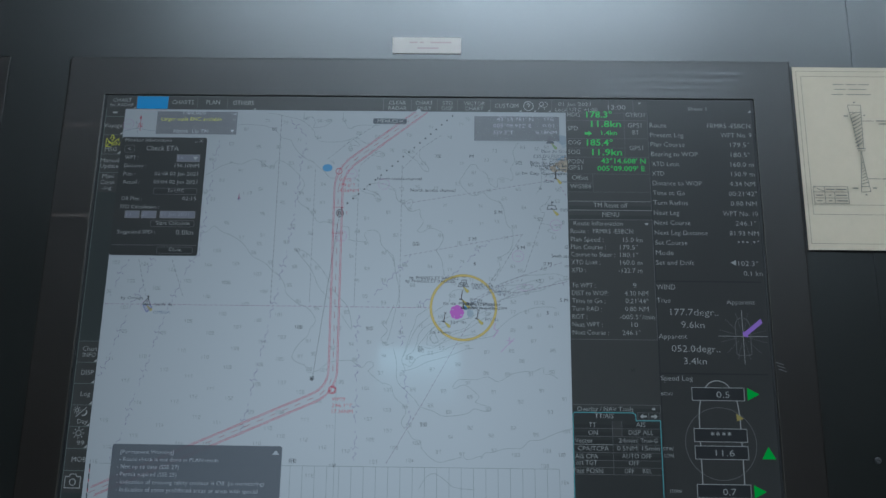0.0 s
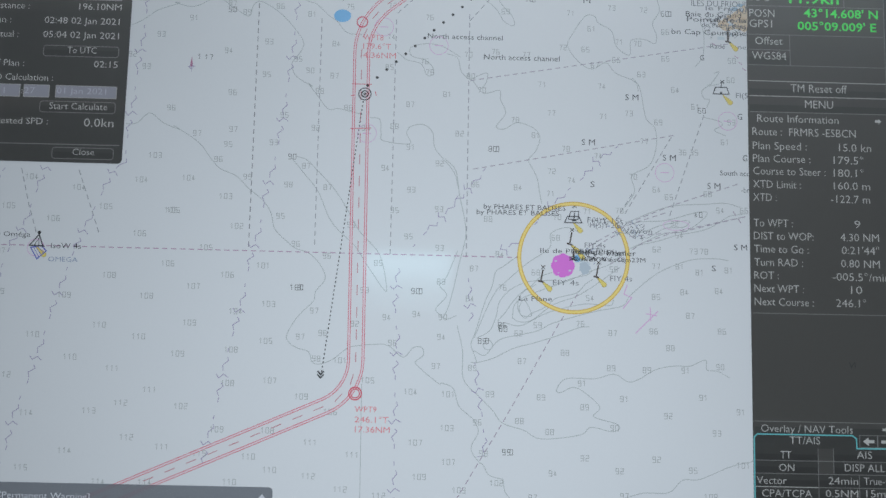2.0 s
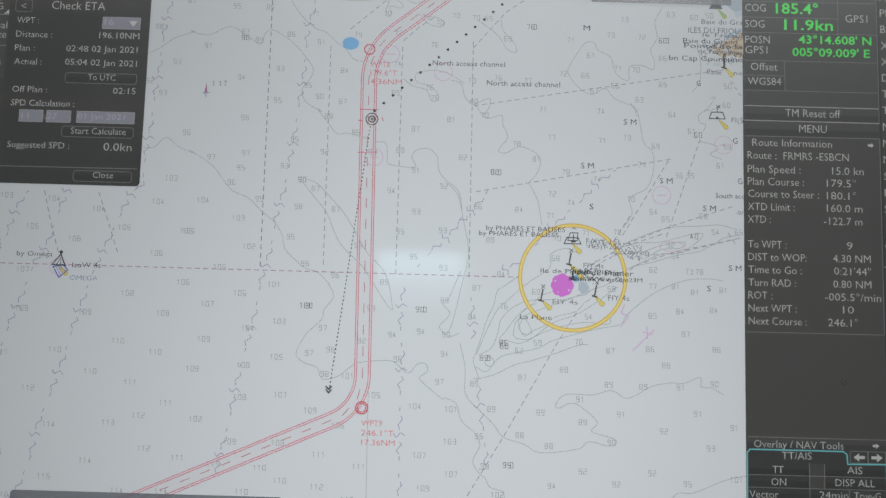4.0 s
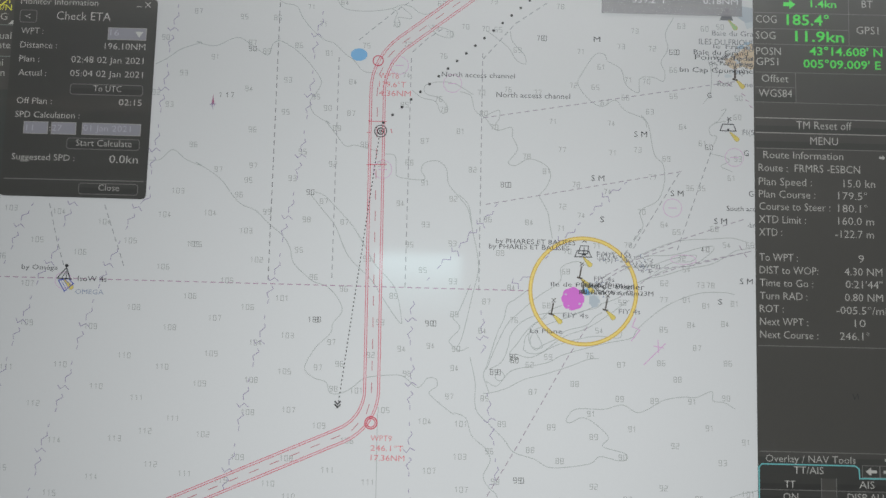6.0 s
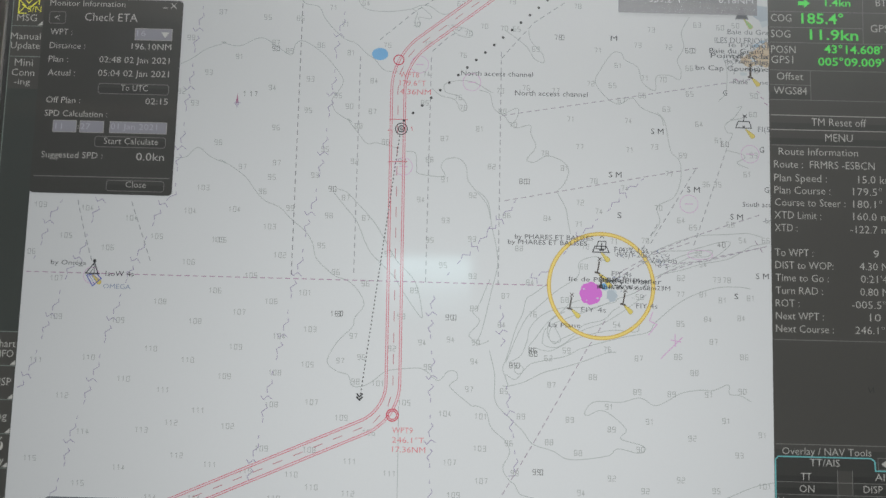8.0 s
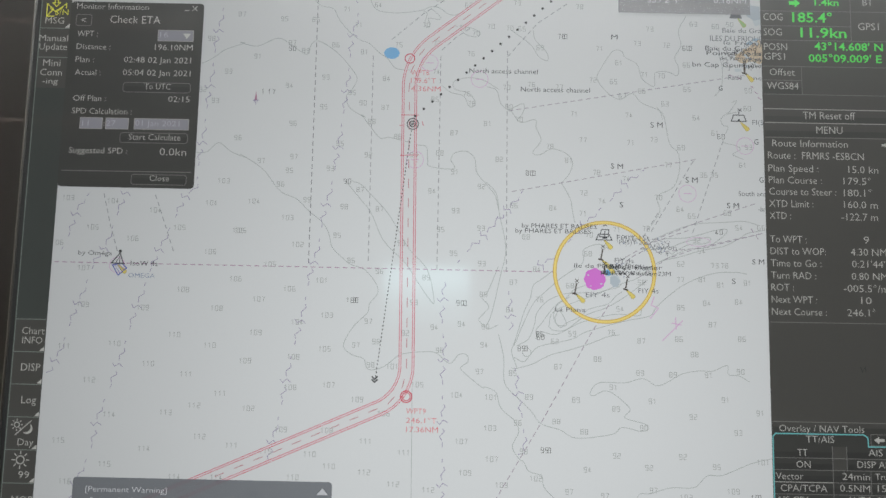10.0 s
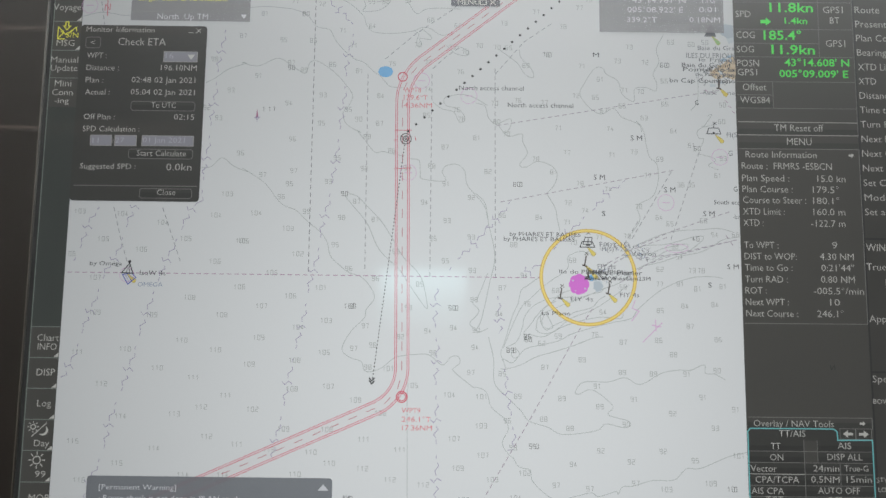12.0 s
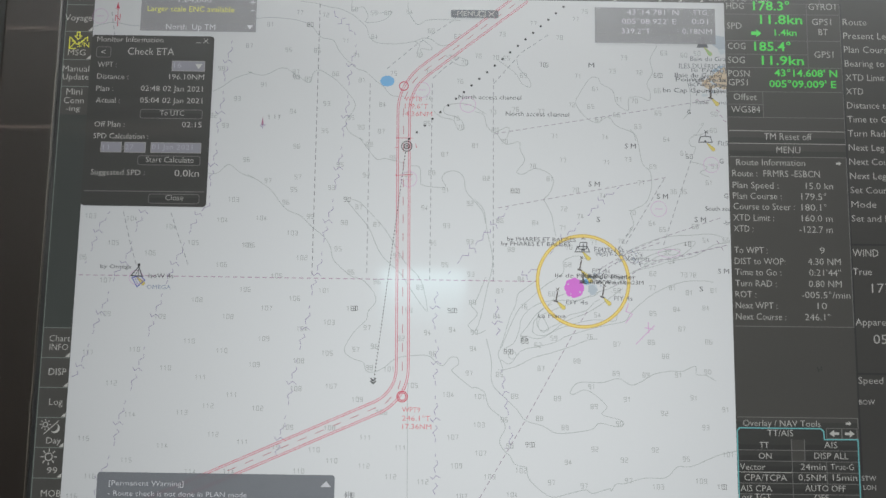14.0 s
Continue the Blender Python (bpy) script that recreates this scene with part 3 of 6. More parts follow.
soundings(SOUNDING_DARK, [("90", 118.6, 52.9), ("80", 124.8, 25.2), ("780", 244.1, 44.7), ("600", 301.8, 49.3), ("1 17", 108.8, 73.8), ("60", 316.2, 90.9), ("90", 146.2, 115.1), ("800", 229.8, 109.6), ("40", 314.4, 135.0), ("183", 150.2, 169.0), ("0", 152.2, 168.9), ("90", 198.4, 169.3), ("0", 200.6, 169.3), ("850", 226.9, 188.8), ("86", 234.0, 182.3), ("60", 234.4, 183.7), ("110", 151.9, 257.3), ("112", 178.1, 259.8), ("990", 237.4, 232.7), ("100", 328.6, 251.0)])
# depth contours
contour((76.9, 60.9), (81.6, 58.4), (87.7, 53.9), (96.0, 50.9), (94.3, 50.6), (102.3, 52.1), (111.7, 48.1), (118.7, 51.8), (125.2, 55.6), (127.2, 50.6), (130.8, 49.2), (139.0, 54.3), (145.5, 61.3), (148.8, 66.7), (146.9, 71.6), (144.3, 75.4), (146.1, 80.8), (153.0, 85.0), (151.4, 83.9), (155.2, 88.7), (160.1, 94.5), (164.3, 94.2), (169.5, 95.4), (174.3, 96.4))
contour((177.4, 97.6), (181.6, 98.4), (182.3, 104.3), (183.4, 107.4), (194.3, 108.3), (192.9, 104.1), (194.7, 100.9), (200.0, 100.1), (203.7, 103.4), (204.8, 109.8), (209.0, 115.0), (213.2, 120.2), (214.9, 126.5))
contour((13.9, 28.0), (24.4, 25.6), (35.2, 27.1), (43.7, 26.2), (58.6, 24.9), (79.9, 23.1), (96.9, 22.3), (97.8, 22.3), (103.7, 21.6), (111.2, 22.0), (118.7, 23.0), (125.3, 25.7), (130.3, 31.6), (136.7, 33.3), (139.5, 38.3), (144.0, 43.7), (149.4, 48.1), (153.7, 49.6), (159.1, 54.5), (162.3, 56.6), (166.7, 61.5), (173.0, 62.2))
contour((119.4, 12.7), (128.1, 13.9), (133.5, 15.5), (139.9, 16.6), (146.5, 19.8), (153.1, 25.9), (154.8, 30.8), (158.6, 34.1), (168.2, 34.7), (177.8, 33.3), (182.0, 31.5), (186.3, 32.0), (190.1, 34.7), (193.8, 35.2), (199.1, 32.4))
contour((174.2, 12.1), (174.8, 17.7), (179.2, 24.3), (184.0, 22.0), (191.5, 21.4), (201.1, 21.8))
contour((145.7, 11.4), (145.9, 17.0), (151.2, 15.3), (154.0, 20.3), (153.0, 23.6), (161.5, 22.4), (166.2, 17.8), (159.3, 18.5))
contour((178.3, 33.3), (180.5, 34.9), (179.5, 38.8), (180.3, 41.5), (182.0, 40.1), (181.1, 37.1), (186.2, 37.6), (186.4, 35.9), (182.0, 32.1))
contour((188.0, 69.3), (192.2, 72.5), (198.1, 74.1), (200.7, 78.9), (203.4, 78.3), (202.8, 75.1), (199.6, 72.4), (194.3, 70.9), (193.2, 68.2), (194.8, 66.5), (200.6, 65.3), (206.9, 66.3), (214.5, 70.6))
contour((193.9, 40.2), (198.7, 44.6), (204.1, 45.6), (205.1, 43.4), (201.4, 41.5), (196.0, 40.7))
contour((76.9, 103.2), (81.6, 102.6), (86.6, 98.3), (92.5, 102.4), (99.4, 105.0), (96.6, 103.4), (103.0, 107.1), (108.4, 111.2), (113.3, 117.5), (117.1, 121.1), (123.4, 123.7), (128.8, 128.8), (135.2, 134.0), (138.5, 139.1), (140.2, 145.3), (145.5, 150.4), (149.2, 153.1), (154.9, 155.1), (159.7, 160.1), (161.5, 165.2), (157.9, 170.4), (157.0, 174.5), (151.0, 180.7), (147.1, 187.8), (147.7, 190.9), (151.3, 193.3), (156.0, 194.8), (157.6, 198.8), (160.7, 199.5), (165.7, 197.6), (170.7, 193.5), (173.7, 192.2), (181.8, 191.2), (187.9, 191.5), (194.1, 196.0), (198.1, 192.1), (201.6, 192.1), (202.2, 195.1), (199.7, 197.1), (199.7, 199.1), (208.4, 206.0), (210.1, 206.0), (214.7, 208.2), (217.0, 214.9), (222.7, 219.8))
contour((222.7, 219.8), (225.0, 224.8), (222.2, 231.4), (225.1, 236.4), (227.3, 238.0), (229.6, 241.8), (235.2, 243.3))
contour((235.2, 243.3), (236.9, 249.3), (246.4, 256.6), (255.4, 255.1), (263.2, 253.3), (266.6, 254.9), (274.4, 252.6), (275.5, 253.7), (277.8, 250.4), (282.3, 250.1), (291.3, 247.5), (301.4, 247.1), (307.1, 242.1), (313.9, 241.7), (326.4, 236.5), (335.5, 234.2))
contour((148.1, 114.9), (152.3, 116.4), (156.6, 120.5), (164.0, 128.3), (168.9, 135.5), (174.8, 145.3), (183.2, 154.6), (186.5, 167.4), (185.5, 169.0), (178.1, 158.8), (173.3, 151.7), (163.3, 141.9), (157.3, 129.4), (151.4, 122.2), (146.1, 115.9))
contour((215.6, 182.8), (218.0, 193.0), (218.6, 204.2), (224.9, 210.9), (230.6, 216.4), (234.6, 221.3), (243.1, 223.9), (250.4, 227.2), (265.7, 225.3), (270.2, 222.2), (278.1, 223.7), (281.5, 222.8), (280.4, 220.6), (271.4, 218.0), (273.7, 214.1), (266.9, 208.0), (262.4, 206.6), (257.9, 208.7), (256.2, 207.6), (260.2, 203.1), (271.5, 202.9), (279.5, 200.9), (285.2, 203.8), (289.7, 202.6), (296.6, 198.6), (304.6, 197.0), (310.3, 197.0), (316.7, 194.4), (317.2, 198.3), (321.7, 198.8), (326.4, 201.3))
contour((221.4, 197.4), (223.7, 197.4), (222.6, 192.9), (227.1, 194.5), (232.8, 188.2), (242.0, 185.8), (248.8, 184.0), (254.3, 181.0), (264.8, 177.7), (273.3, 175.4), (282.9, 173.2), (286.1, 168.9), (294.7, 161.4), (302.2, 157.0), (311.9, 153.6), (321.5, 153.0), (326.6, 153.7))
contour((223.7, 197.6), (230.5, 195.6), (238.5, 191.5), (246.5, 189.2), (255.7, 186.2), (264.9, 182.6), (269.4, 182.0))
contour((222.6, 187.7), (226.8, 177.2), (231.0, 168.7), (235.2, 164.4), (243.7, 156.8), (252.8, 150.2), (253.3, 144.3), (259.8, 141.6), (265.1, 143.6))
contour((237.9, 179.1), (239.5, 172.8), (247.9, 168.4), (259.6, 164.0), (269.2, 159.6), (277.8, 156.3), (284.2, 150.8), (292.8, 146.4), (300.4, 143.1), (308.9, 141.9), (316.6, 136.4), (317.7, 133.7), (312.3, 134.3), (300.5, 137.7), (290.8, 138.4), (284.4, 140.1))
contour((237.9, 179.1), (240.5, 180.6), (245.8, 180.0), (254.3, 173.6), (262.8, 170.3), (267.0, 168.1), (273.4, 163.8), (282.0, 157.3))
contour((240.5, 174.9), (242.6, 171.7), (245.8, 177.9), (241.6, 178.0), (240.5, 174.9))
contour((232.1, 184.4), (234.2, 181.3), (241.6, 182.2), (252.2, 176.8), (267.0, 172.9), (277.6, 173.3), (279.2, 170.6))
contour((223.7, 187.7), (228.9, 184.5), (231.5, 178.2), (232.6, 172.9), (237.3, 167.5), (244.8, 164.2), (254.3, 163.5))
contour((284.4, 139.0), (297.3, 133.4), (305.9, 131.2), (316.7, 130.5), (325.3, 129.8), (331.7, 131.3))
contour((279.0, 143.4), (290.8, 142.7), (298.3, 139.9), (308.0, 137.6), (310.6, 138.1), (307.9, 140.3), (300.4, 141.0), (292.8, 145.4))
contour((279.9, 153.1), (288.5, 148.6), (297.1, 146.4), (305.7, 143.6), (316.4, 141.3), (322.9, 137.9), (327.3, 135.2), (333.8, 134.0))
contour((243.3, 113.8), (247.2, 120.9), (248.3, 126.5), (249.4, 132.0))
contour((209.2, 114.3), (213.7, 119.2), (215.4, 129.2), (217.7, 139.1), (218.3, 146.8), (216.0, 157.2), (214.0, 166.8), (211.9, 175.3), (209.9, 179.5))
contour((243.3, 113.8), (246.7, 109.8), (248.3, 104.2), (245.6, 100.3), (238.9, 98.1), (233.4, 101.0), (230.1, 99.9), (233.9, 94.2), (231.7, 88.6), (231.1, 84.6), (224.5, 85.9), (220.0, 80.8), (217.8, 79.7), (215.0, 76.8), (213.3, 71.1), (208.8, 69.4))
contour((286.8, 77.5), (290.1, 82.0), (292.6, 94.5), (296.4, 98.9), (296.9, 106.8), (294.0, 114.7), (286.8, 119.2), (287.8, 125.9), (283.8, 132.6))
contour((316.5, 93.5), (323.1, 95.1), (324.7, 96.8), (321.3, 99.1), (326.2, 101.3))
contour((323.5, 79.2), (318.4, 80.5), (316.2, 82.8), (317.2, 85.6), (319.4, 86.1), (318.2, 89.6))
contour((289.5, 83.3), (287.9, 79.1), (280.1, 75.8), (275.7, 71.3), (270.1, 74.2), (264.6, 71.5), (259.6, 64.7), (261.8, 58.9), (266.9, 51.3), (270.9, 51.2), (272.5, 54.1), (278.1, 57.5), (280.3, 64.3), (285.8, 67.7), (286.4, 61.4), (292.0, 60.7), (296.5, 62.4), (297.1, 58.3), (295.5, 53.7), (298.4, 47.9), (297.4, 40.9), (300.9, 33.8))
contour((219.8, 42.1), (228.8, 48.9), (232.7, 54.7), (236.7, 56.3), (236.1, 52.3), (231.0, 46.6), (229.9, 41.9))
contour((315.7, 51.7), (317.3, 58.0), (316.8, 67.2), (313.6, 71.9))
contour((321.4, 74.6), (323.6, 74.0), (320.1, 79.2), (318.5, 79.8))
contour((218.9, 80.2), (225.6, 77.2), (225.6, 81.2), (223.4, 84.3))
contour((215.1, 152.6), (210.5, 164.0), (208.0, 166.6), (211.1, 170.7), (207.0, 175.8), (207.6, 177.8), (211.2, 180.3), (215.3, 178.7))
contour((234.3, 274.2), (239.3, 266.4), (245.0, 264.0), (251.8, 268.2), (258.0, 272.5), (270.6, 273.8))
contour((239.6, 154.0), (234.1, 158.2), (230.9, 160.6), (229.5, 166.6), (227.2, 171.7), (225.4, 177.2), (224.1, 181.8), (222.7, 186.3), (221.4, 190.0), (222.3, 193.4))
contour((253.9, 160.3), (249.3, 162.2), (245.6, 165.9), (241.9, 168.5), (238.3, 172.4), (235.1, 177.0), (232.3, 180.5), (232.8, 182.7))
contour((247.4, 165.4), (242.8, 168.2), (240.6, 171.0), (240.1, 175.1), (241.5, 177.9), (243.3, 179.2), (245.6, 177.3), (252.0, 174.1), (255.7, 170.8), (264.0, 168.4), (267.7, 164.7), (270.7, 162.8))
contour((254.8, 165.3), (258.5, 163.9), (264.0, 162.0), (268.2, 161.0), (270.5, 159.1))
# limits, channels and other dashed lines
dashed(DASH_1, (129.4, 13.9), (129.9, 153.4))
dashed(DASH_2, (156.0, 55.6), (156.7, 152.5))
dashed(DASH_2, (187.3, 55.2), (187.6, 153.6))
dashed(DASH_2, (218.1, 52.0), (218.7, 154.0))
dashed(DASH_3, (15.7, 154.5), (240.0, 154.5))
dashed(DASH_4, (218.9, 80.7), (326.1, 61.9))
dashed(DASH_4, (220.8, 118.3), (303.0, 102.0))
dashed(DASH_2, (283.8, 135.3), (302.4, 103.9))
dashed(DASH_2, (302.4, 135.6), (316.5, 94.1))
dashed(DASH_4, (284.9, 139.2), (303.6, 131.2), (330.1, 121.9))
dashed(DASH_4, (285.9, 144.7), (307.7, 142.1), (334.1, 135.1))
dashed(DASH_4, (269.3, 148.9), (283.3, 140.7), (290.8, 137.9), (300.5, 134.5))
dashed(DASH_4, (266.1, 153.3), (275.7, 146.7), (283.3, 142.3))
dashed(DASH_4, (277.8, 156.3), (290.7, 147.5), (305.7, 141.9), (334.3, 135.1))
dashed(DASH_5, (212.9, 257.9), (234.6, 221.3), (256.3, 182.2), (264.9, 168.2))
dashed(DASH_2, (280.1, 138.0), (286.7, 127.1))
dashed(DASH_2, (164.3, 47.8), (178.9, 34.9), (195.8, 23.0), (202.1, 17.3))
dashed(DASH_2, (218.2, 54.9), (232.1, 38.4), (245.7, 28.8))
dashed(DASH_2, (187.7, 52.4), (194.0, 46.3), (200.3, 41.8))
dashed(DASH_5, (328.7, 133.0), (331.9, 137.9))
dashed(DASH_2, (23.5, 20.0), (25.6, 31.7))
dashed(DASH_2, (35.8, 122.9), (39.8, 137.5), (43.6, 148.8))
dashed(DASH_2, (59.2, 123.0), (64.6, 137.1), (68.9, 148.5))
# submarine cables
cable((85.6, 32.5), (83.2, 49.1), (80.5, 80.7), (78.2, 107.4), (77.2, 119.1), (73.2, 123.3), (68.6, 133.9), (64.0, 144.4), (59.5, 156.5), (55.2, 169.9), (51.8, 183.2), (48.5, 195.3), (44.8, 209.4), (40.4, 221.0), (38.4, 235.3), (33.4, 248.5), (30.8, 259.7), first=1.6)
cable((46.1, 121.6), (42.6, 132.2), (40.0, 140.6), (37.5, 148.9), (34.6, 152.7), (28.6, 170.3), (24.4, 183.6), (21.0, 194.7), (16.7, 204.8), first=-10.0)
cable((29.1, 123.0), (24.8, 129.3), (21.5, 141.9), (17.5, 151.3))
cable((135.7, 18.3), (147.8, 29.8), (148.0, 37.1), (146.1, 45.9), (145.4, 55.8), (144.6, 66.7), (143.9, 77.6), (142.2, 90.5), (140.6, 106.5), (138.8, 117.1), (136.1, 129.8), (134.4, 142.3), (131.3, 156.4), (129.2, 168.8), (126.2, 185.1), (122.6, 200.3), (120.7, 215.3), (117.2, 231.3), (116.2, 241.7), first=22.4)
cable((190.7, 157.1), (190.5, 178.1), (191.4, 188.2), (191.2, 204.3), (191.3, 215.2), (191.6, 230.2), (191.8, 244.3), (192.0, 257.4), first=-0.4)
cable((214.9, 129.6), (209.2, 138.1), (201.6, 145.5), (195.5, 152.9))
cable((280.9, 107.0), (273.1, 112.7), (266.4, 120.7), (258.7, 127.4), (242.2, 145.3), (229.9, 154.9))
cable((225.8, 117.9), (217.0, 129.2), (212.7, 133.6))
cable((223.1, 197.4), (224.3, 207.5), (226.1, 216.4), (227.3, 227.5), (227.3, 235.2))
cable((219.8, 163.5), (220.4, 170.9), (221.5, 181.5))
# lettering of the display
lettering(chart, CHART_BLACK, [('Ile de Planier', 265.1, 288.4, 152.8, 2.3)], DEEP["text"] + 0.03)
lettering(chart, CHART_BLACK, [('North access channel', 200.6, 232.1, 63.1, 2.18), ('North access channel', 224.4, 256.2, 71.5, 2.29), ('M', 266.1, 269.0, 45.7, 2.33), ('S M', 265.7, 271.2, 106.9, 2.47), ('S M', 283.9, 289.4, 87.3, 2.50), ('S M', 299.5, 305.0, 112.6, 2.46), ('S M', 318.0, 323.5, 124.0, 2.44), ('S', 269.5, 271.2, 124.6, 2.44), ('G', 331.0, 333.0, 94.3, 2.49), ('G', 315.4, 317.2, 69.2, 2.3), ('G', 332.9, 334.9, 111.9, 2.46), ('South acc', 323.4, 335.7, 118.2, 2.12), ('by PHARES ET BALISES', 225.5, 259.2, 134.7, 1.99), ('by PHARES ET BALISES', 222.6, 256.5, 137.0, 1.98), ('S M', 328.8, 334.2, 149.3, 2.36), ('S', 319.5, 321.2, 158.2, 2.35), ('La Plane', 240.7, 254.0, 172.1, 1.90), ('Ile de Planier', 249.0, 270.9, 152.3, 1.82), ('FI RW 6s', 261.8, 277.8, 155.2, 1.71), ('WW 6s68m23M', 269.3, 292.2, 155.3, 1.82), ('Ile de Planier', 262.6, 284.2, 152.3, 1.82), ('Planier', 261.0, 272.4, 155.4, 1.8), ('bn Cap Couronne', 303.5, 335.2, 58.0, 2.20), ('Pointe de la', 310.1, 335.4, 52.3, 2.09), ('Baie du Grand', 309.6, 333.2, 50.1, 2.21), ('79', 331.7, 335.2, 55.9, 2.08), ('by Oméga', 26.3, 41.5, 151.1, 1.96), ('IsoW 4s', 50.2, 62.3, 155.5, 2.16)])
lettering(chart, CHART_GREY, [('FI(5', 330.5, 335.5, 85.1, 2.28), ('-br', 332.2, 335.5, 125.2, 2.22), ('FIY 4s', 267.2, 275.7, 149.8, 2.14), ('FIY 4s', 277.7, 286.7, 163.2, 2.13), ('FIY 4s', 254.3, 264.9, 165.4, 2.12), ('F(4)Y 15s', 268.3, 282.8, 139.4, 2.16), ('H(5)Y 20s', 269.4, 282.2, 141.4, 2.15), ('Veyron', 283.3, 295.0, 143.5, 2.15), ('ILES DU FRIOUL', 311.9, 336.1, 45.5, 2.56), ('Baie du Gra', 317.6, 335.7, 41.4, 2.22), ('de Pomegues', 316.2, 335.3, 54.6, 1.97), ('du Tiboul', 320.8, 335.4, 52.3, 1.86), ('Rade', 319.9, 326.2, 63.9, 2.1), ('ne', 331.6, 335.2, 63.9, 1.9), ('le Frioul', 318.1, 335.5, 47.2, 1.98), ('ls Po', 327.6, 335.5, 48.3, 2.09), ('bn Raton', 299.9, 313.4, 27.4, 2.00), ('01 60', 313.6, 328.0, 31.8, 2.11)])
lettering(chart, CHART_BLUE, [('OMEGA', 49.5, 61.3, 160.9, 1.95)])
lettering(chart, CHART_PINK, [('WPT9', 175.4, 184.1, 218.2, 2.29), ('246.1°T', 175.5, 189.0, 222.2, 2.28), ('17.36NM', 175.7, 189.6, 226.1, 2.28), ('WPT8', 173.6, 182.1, 64.6, 2.40), ('179.6°T', 173.7, 185.3, 68.4, 2.39), ('4.36NM', 173.8, 187.5, 72.3, 2.39)])
lettering(eta_window, UI_TEXT, [('Monitor Information', 17.4, 50.8, 36.1, 2.66), ('Check ETA', 33.3, 56.6, 42.7, 3.64), ('WPT :', 18.5, 28.0, 49.4, 2.75), ('Distance :', 18.6, 34.3, 55.6, 2.74), ('196.10NM', 54.9, 72.4, 55.3, 2.74), ('Plan :', 18.6, 27.2, 61.8, 2.73), ('02:48 02 Jan 2021', 41.0, 72.0, 61.5, 2.73), ('Actual :', 18.8, 30.6, 67.9, 2.72), ('05:04 02 Jan 2021', 40.9, 72.1, 67.6, 2.72), ('To UTC', 51.3, 63.3, 74.1, 2.71), ('Off Plan :', 18.9, 33.9, 80.2, 2.70), ('02:15', 62.6, 72.4, 79.9, 2.70), ('SPD Calculation :', 18.8, 46.2, 86.2, 2.69), (':', 33.6, 34.2, 91.6, 2.14), ('Start Calculate', 45.6, 69.3, 98.0, 2.78), ('Suggested SPD :', 18.7, 45.4, 104.6, 2.66), ('0.0kn', 60.2, 72.3, 105.0, 3.40), ('Close', 56.4, 65.2, 117.0, 2.64)])
lettering(eta_window, UI_DIM, [('16', 56.9, 60.7, 49.2, 2.64), ('11', 23.9, 26.8, 91.9, 2.57), ('27', 34.9, 39.1, 91.7, 2.57), ('01 Jan 2021', 48.2, 68.4, 91.4, 2.57)])
lettering(warning_window, UI_WARN, [('[Permanent Warning]', 37.4, 72.7, 254.2, 2.33), ('- Route check is not done in PLAN mode', 37.2, 102.8, 258.9, 2.33), ('- Not up to date (SSE 27)', 35.9, 76.8, 263.7, 2.55), ('- Permit expired (SSE 25)', 36.2, 75.7, 268.5, 2.54), ('- Indication of crossing safety contour is Off. (in monitoring)', 36.6, 133.7, 273.4, 2.54), ('- Indication of some prohibited areas or areas with special', 36.7, 129.7, 278.3, 2.79)])
lettering(scale_box, UI_LIGHT, [('1:64,000', 57.5, 74.1, 14.7, 2.81), ('North  Up TM', 51.8, 76.7, 29.1, 2.89)])
lettering(scale_box, UI_YELLOW, [('Larger scale ENC available', 41.9, 85.9, 19.6, 2.80)])
lettering(cursor_box, UI_LIGHT, [("43°14.781' N", 285.7, 312.0, 17.7, 2.72), ("005°08.922' E", 283.2, 310.7, 22.6, 2.72), ('TTG', 319.3, 326.4, 17.5, 2.72), ('0:01', 318.6, 326.9, 22.2, 2.72), ('339.2°T', 282.9, 297.6, 27.8, 2.71), ('0.18NM', 313.7, 328.7, 27.5, 2.71)])
lettering(menu_tag, UI_TEXT, [('MENU', 199.5, 210.2, 19.7, 2.46)])
lettering(toolbar, UI_TEXT, [('CHART', 4.6, 18.2, 4.9, 2.93), ('for RADAR', 2.7, 20.3, 8.5, 2.53), ('CHARTS', 48.3, 64.1, 6.5, 3.33), ('PLAN', 73.4, 83.3, 6.4, 3.34), ('OTHERS', 93.0, 108.2, 6.6, 3.34), ('CLEAR', 207.2, 219.5, 5.2, 2.81), ('RADAR', 206.9, 220.0, 9.4, 2.80), ('CHART', 226.6, 239.1, 5.1, 2.82), ('ONLY', 227.9, 238.2, 9.3, 2.81), ('STD', 246.3, 253.8, 5.2, 2.82), ('DISP', 245.7, 253.8, 9.2, 2.81), ('VECTOR', 261.7, 277.1, 5.3, 2.82), ('CHART', 262.6, 276.0, 9.3, 2.81), ('CUSTOM', 284.2, 301.4, 7.1, 3.22), ('01 Jan 2021', 330.4, 353.8, 5.2, 2.82), ('Local UTC +1:00', 328.1, 358.4, 9.5, 2.81), ('13:00', 366.3, 378.9, 7.8, 3.49), ('Sheet 1', 423.9, 437.2, 8.1, 2.69)])
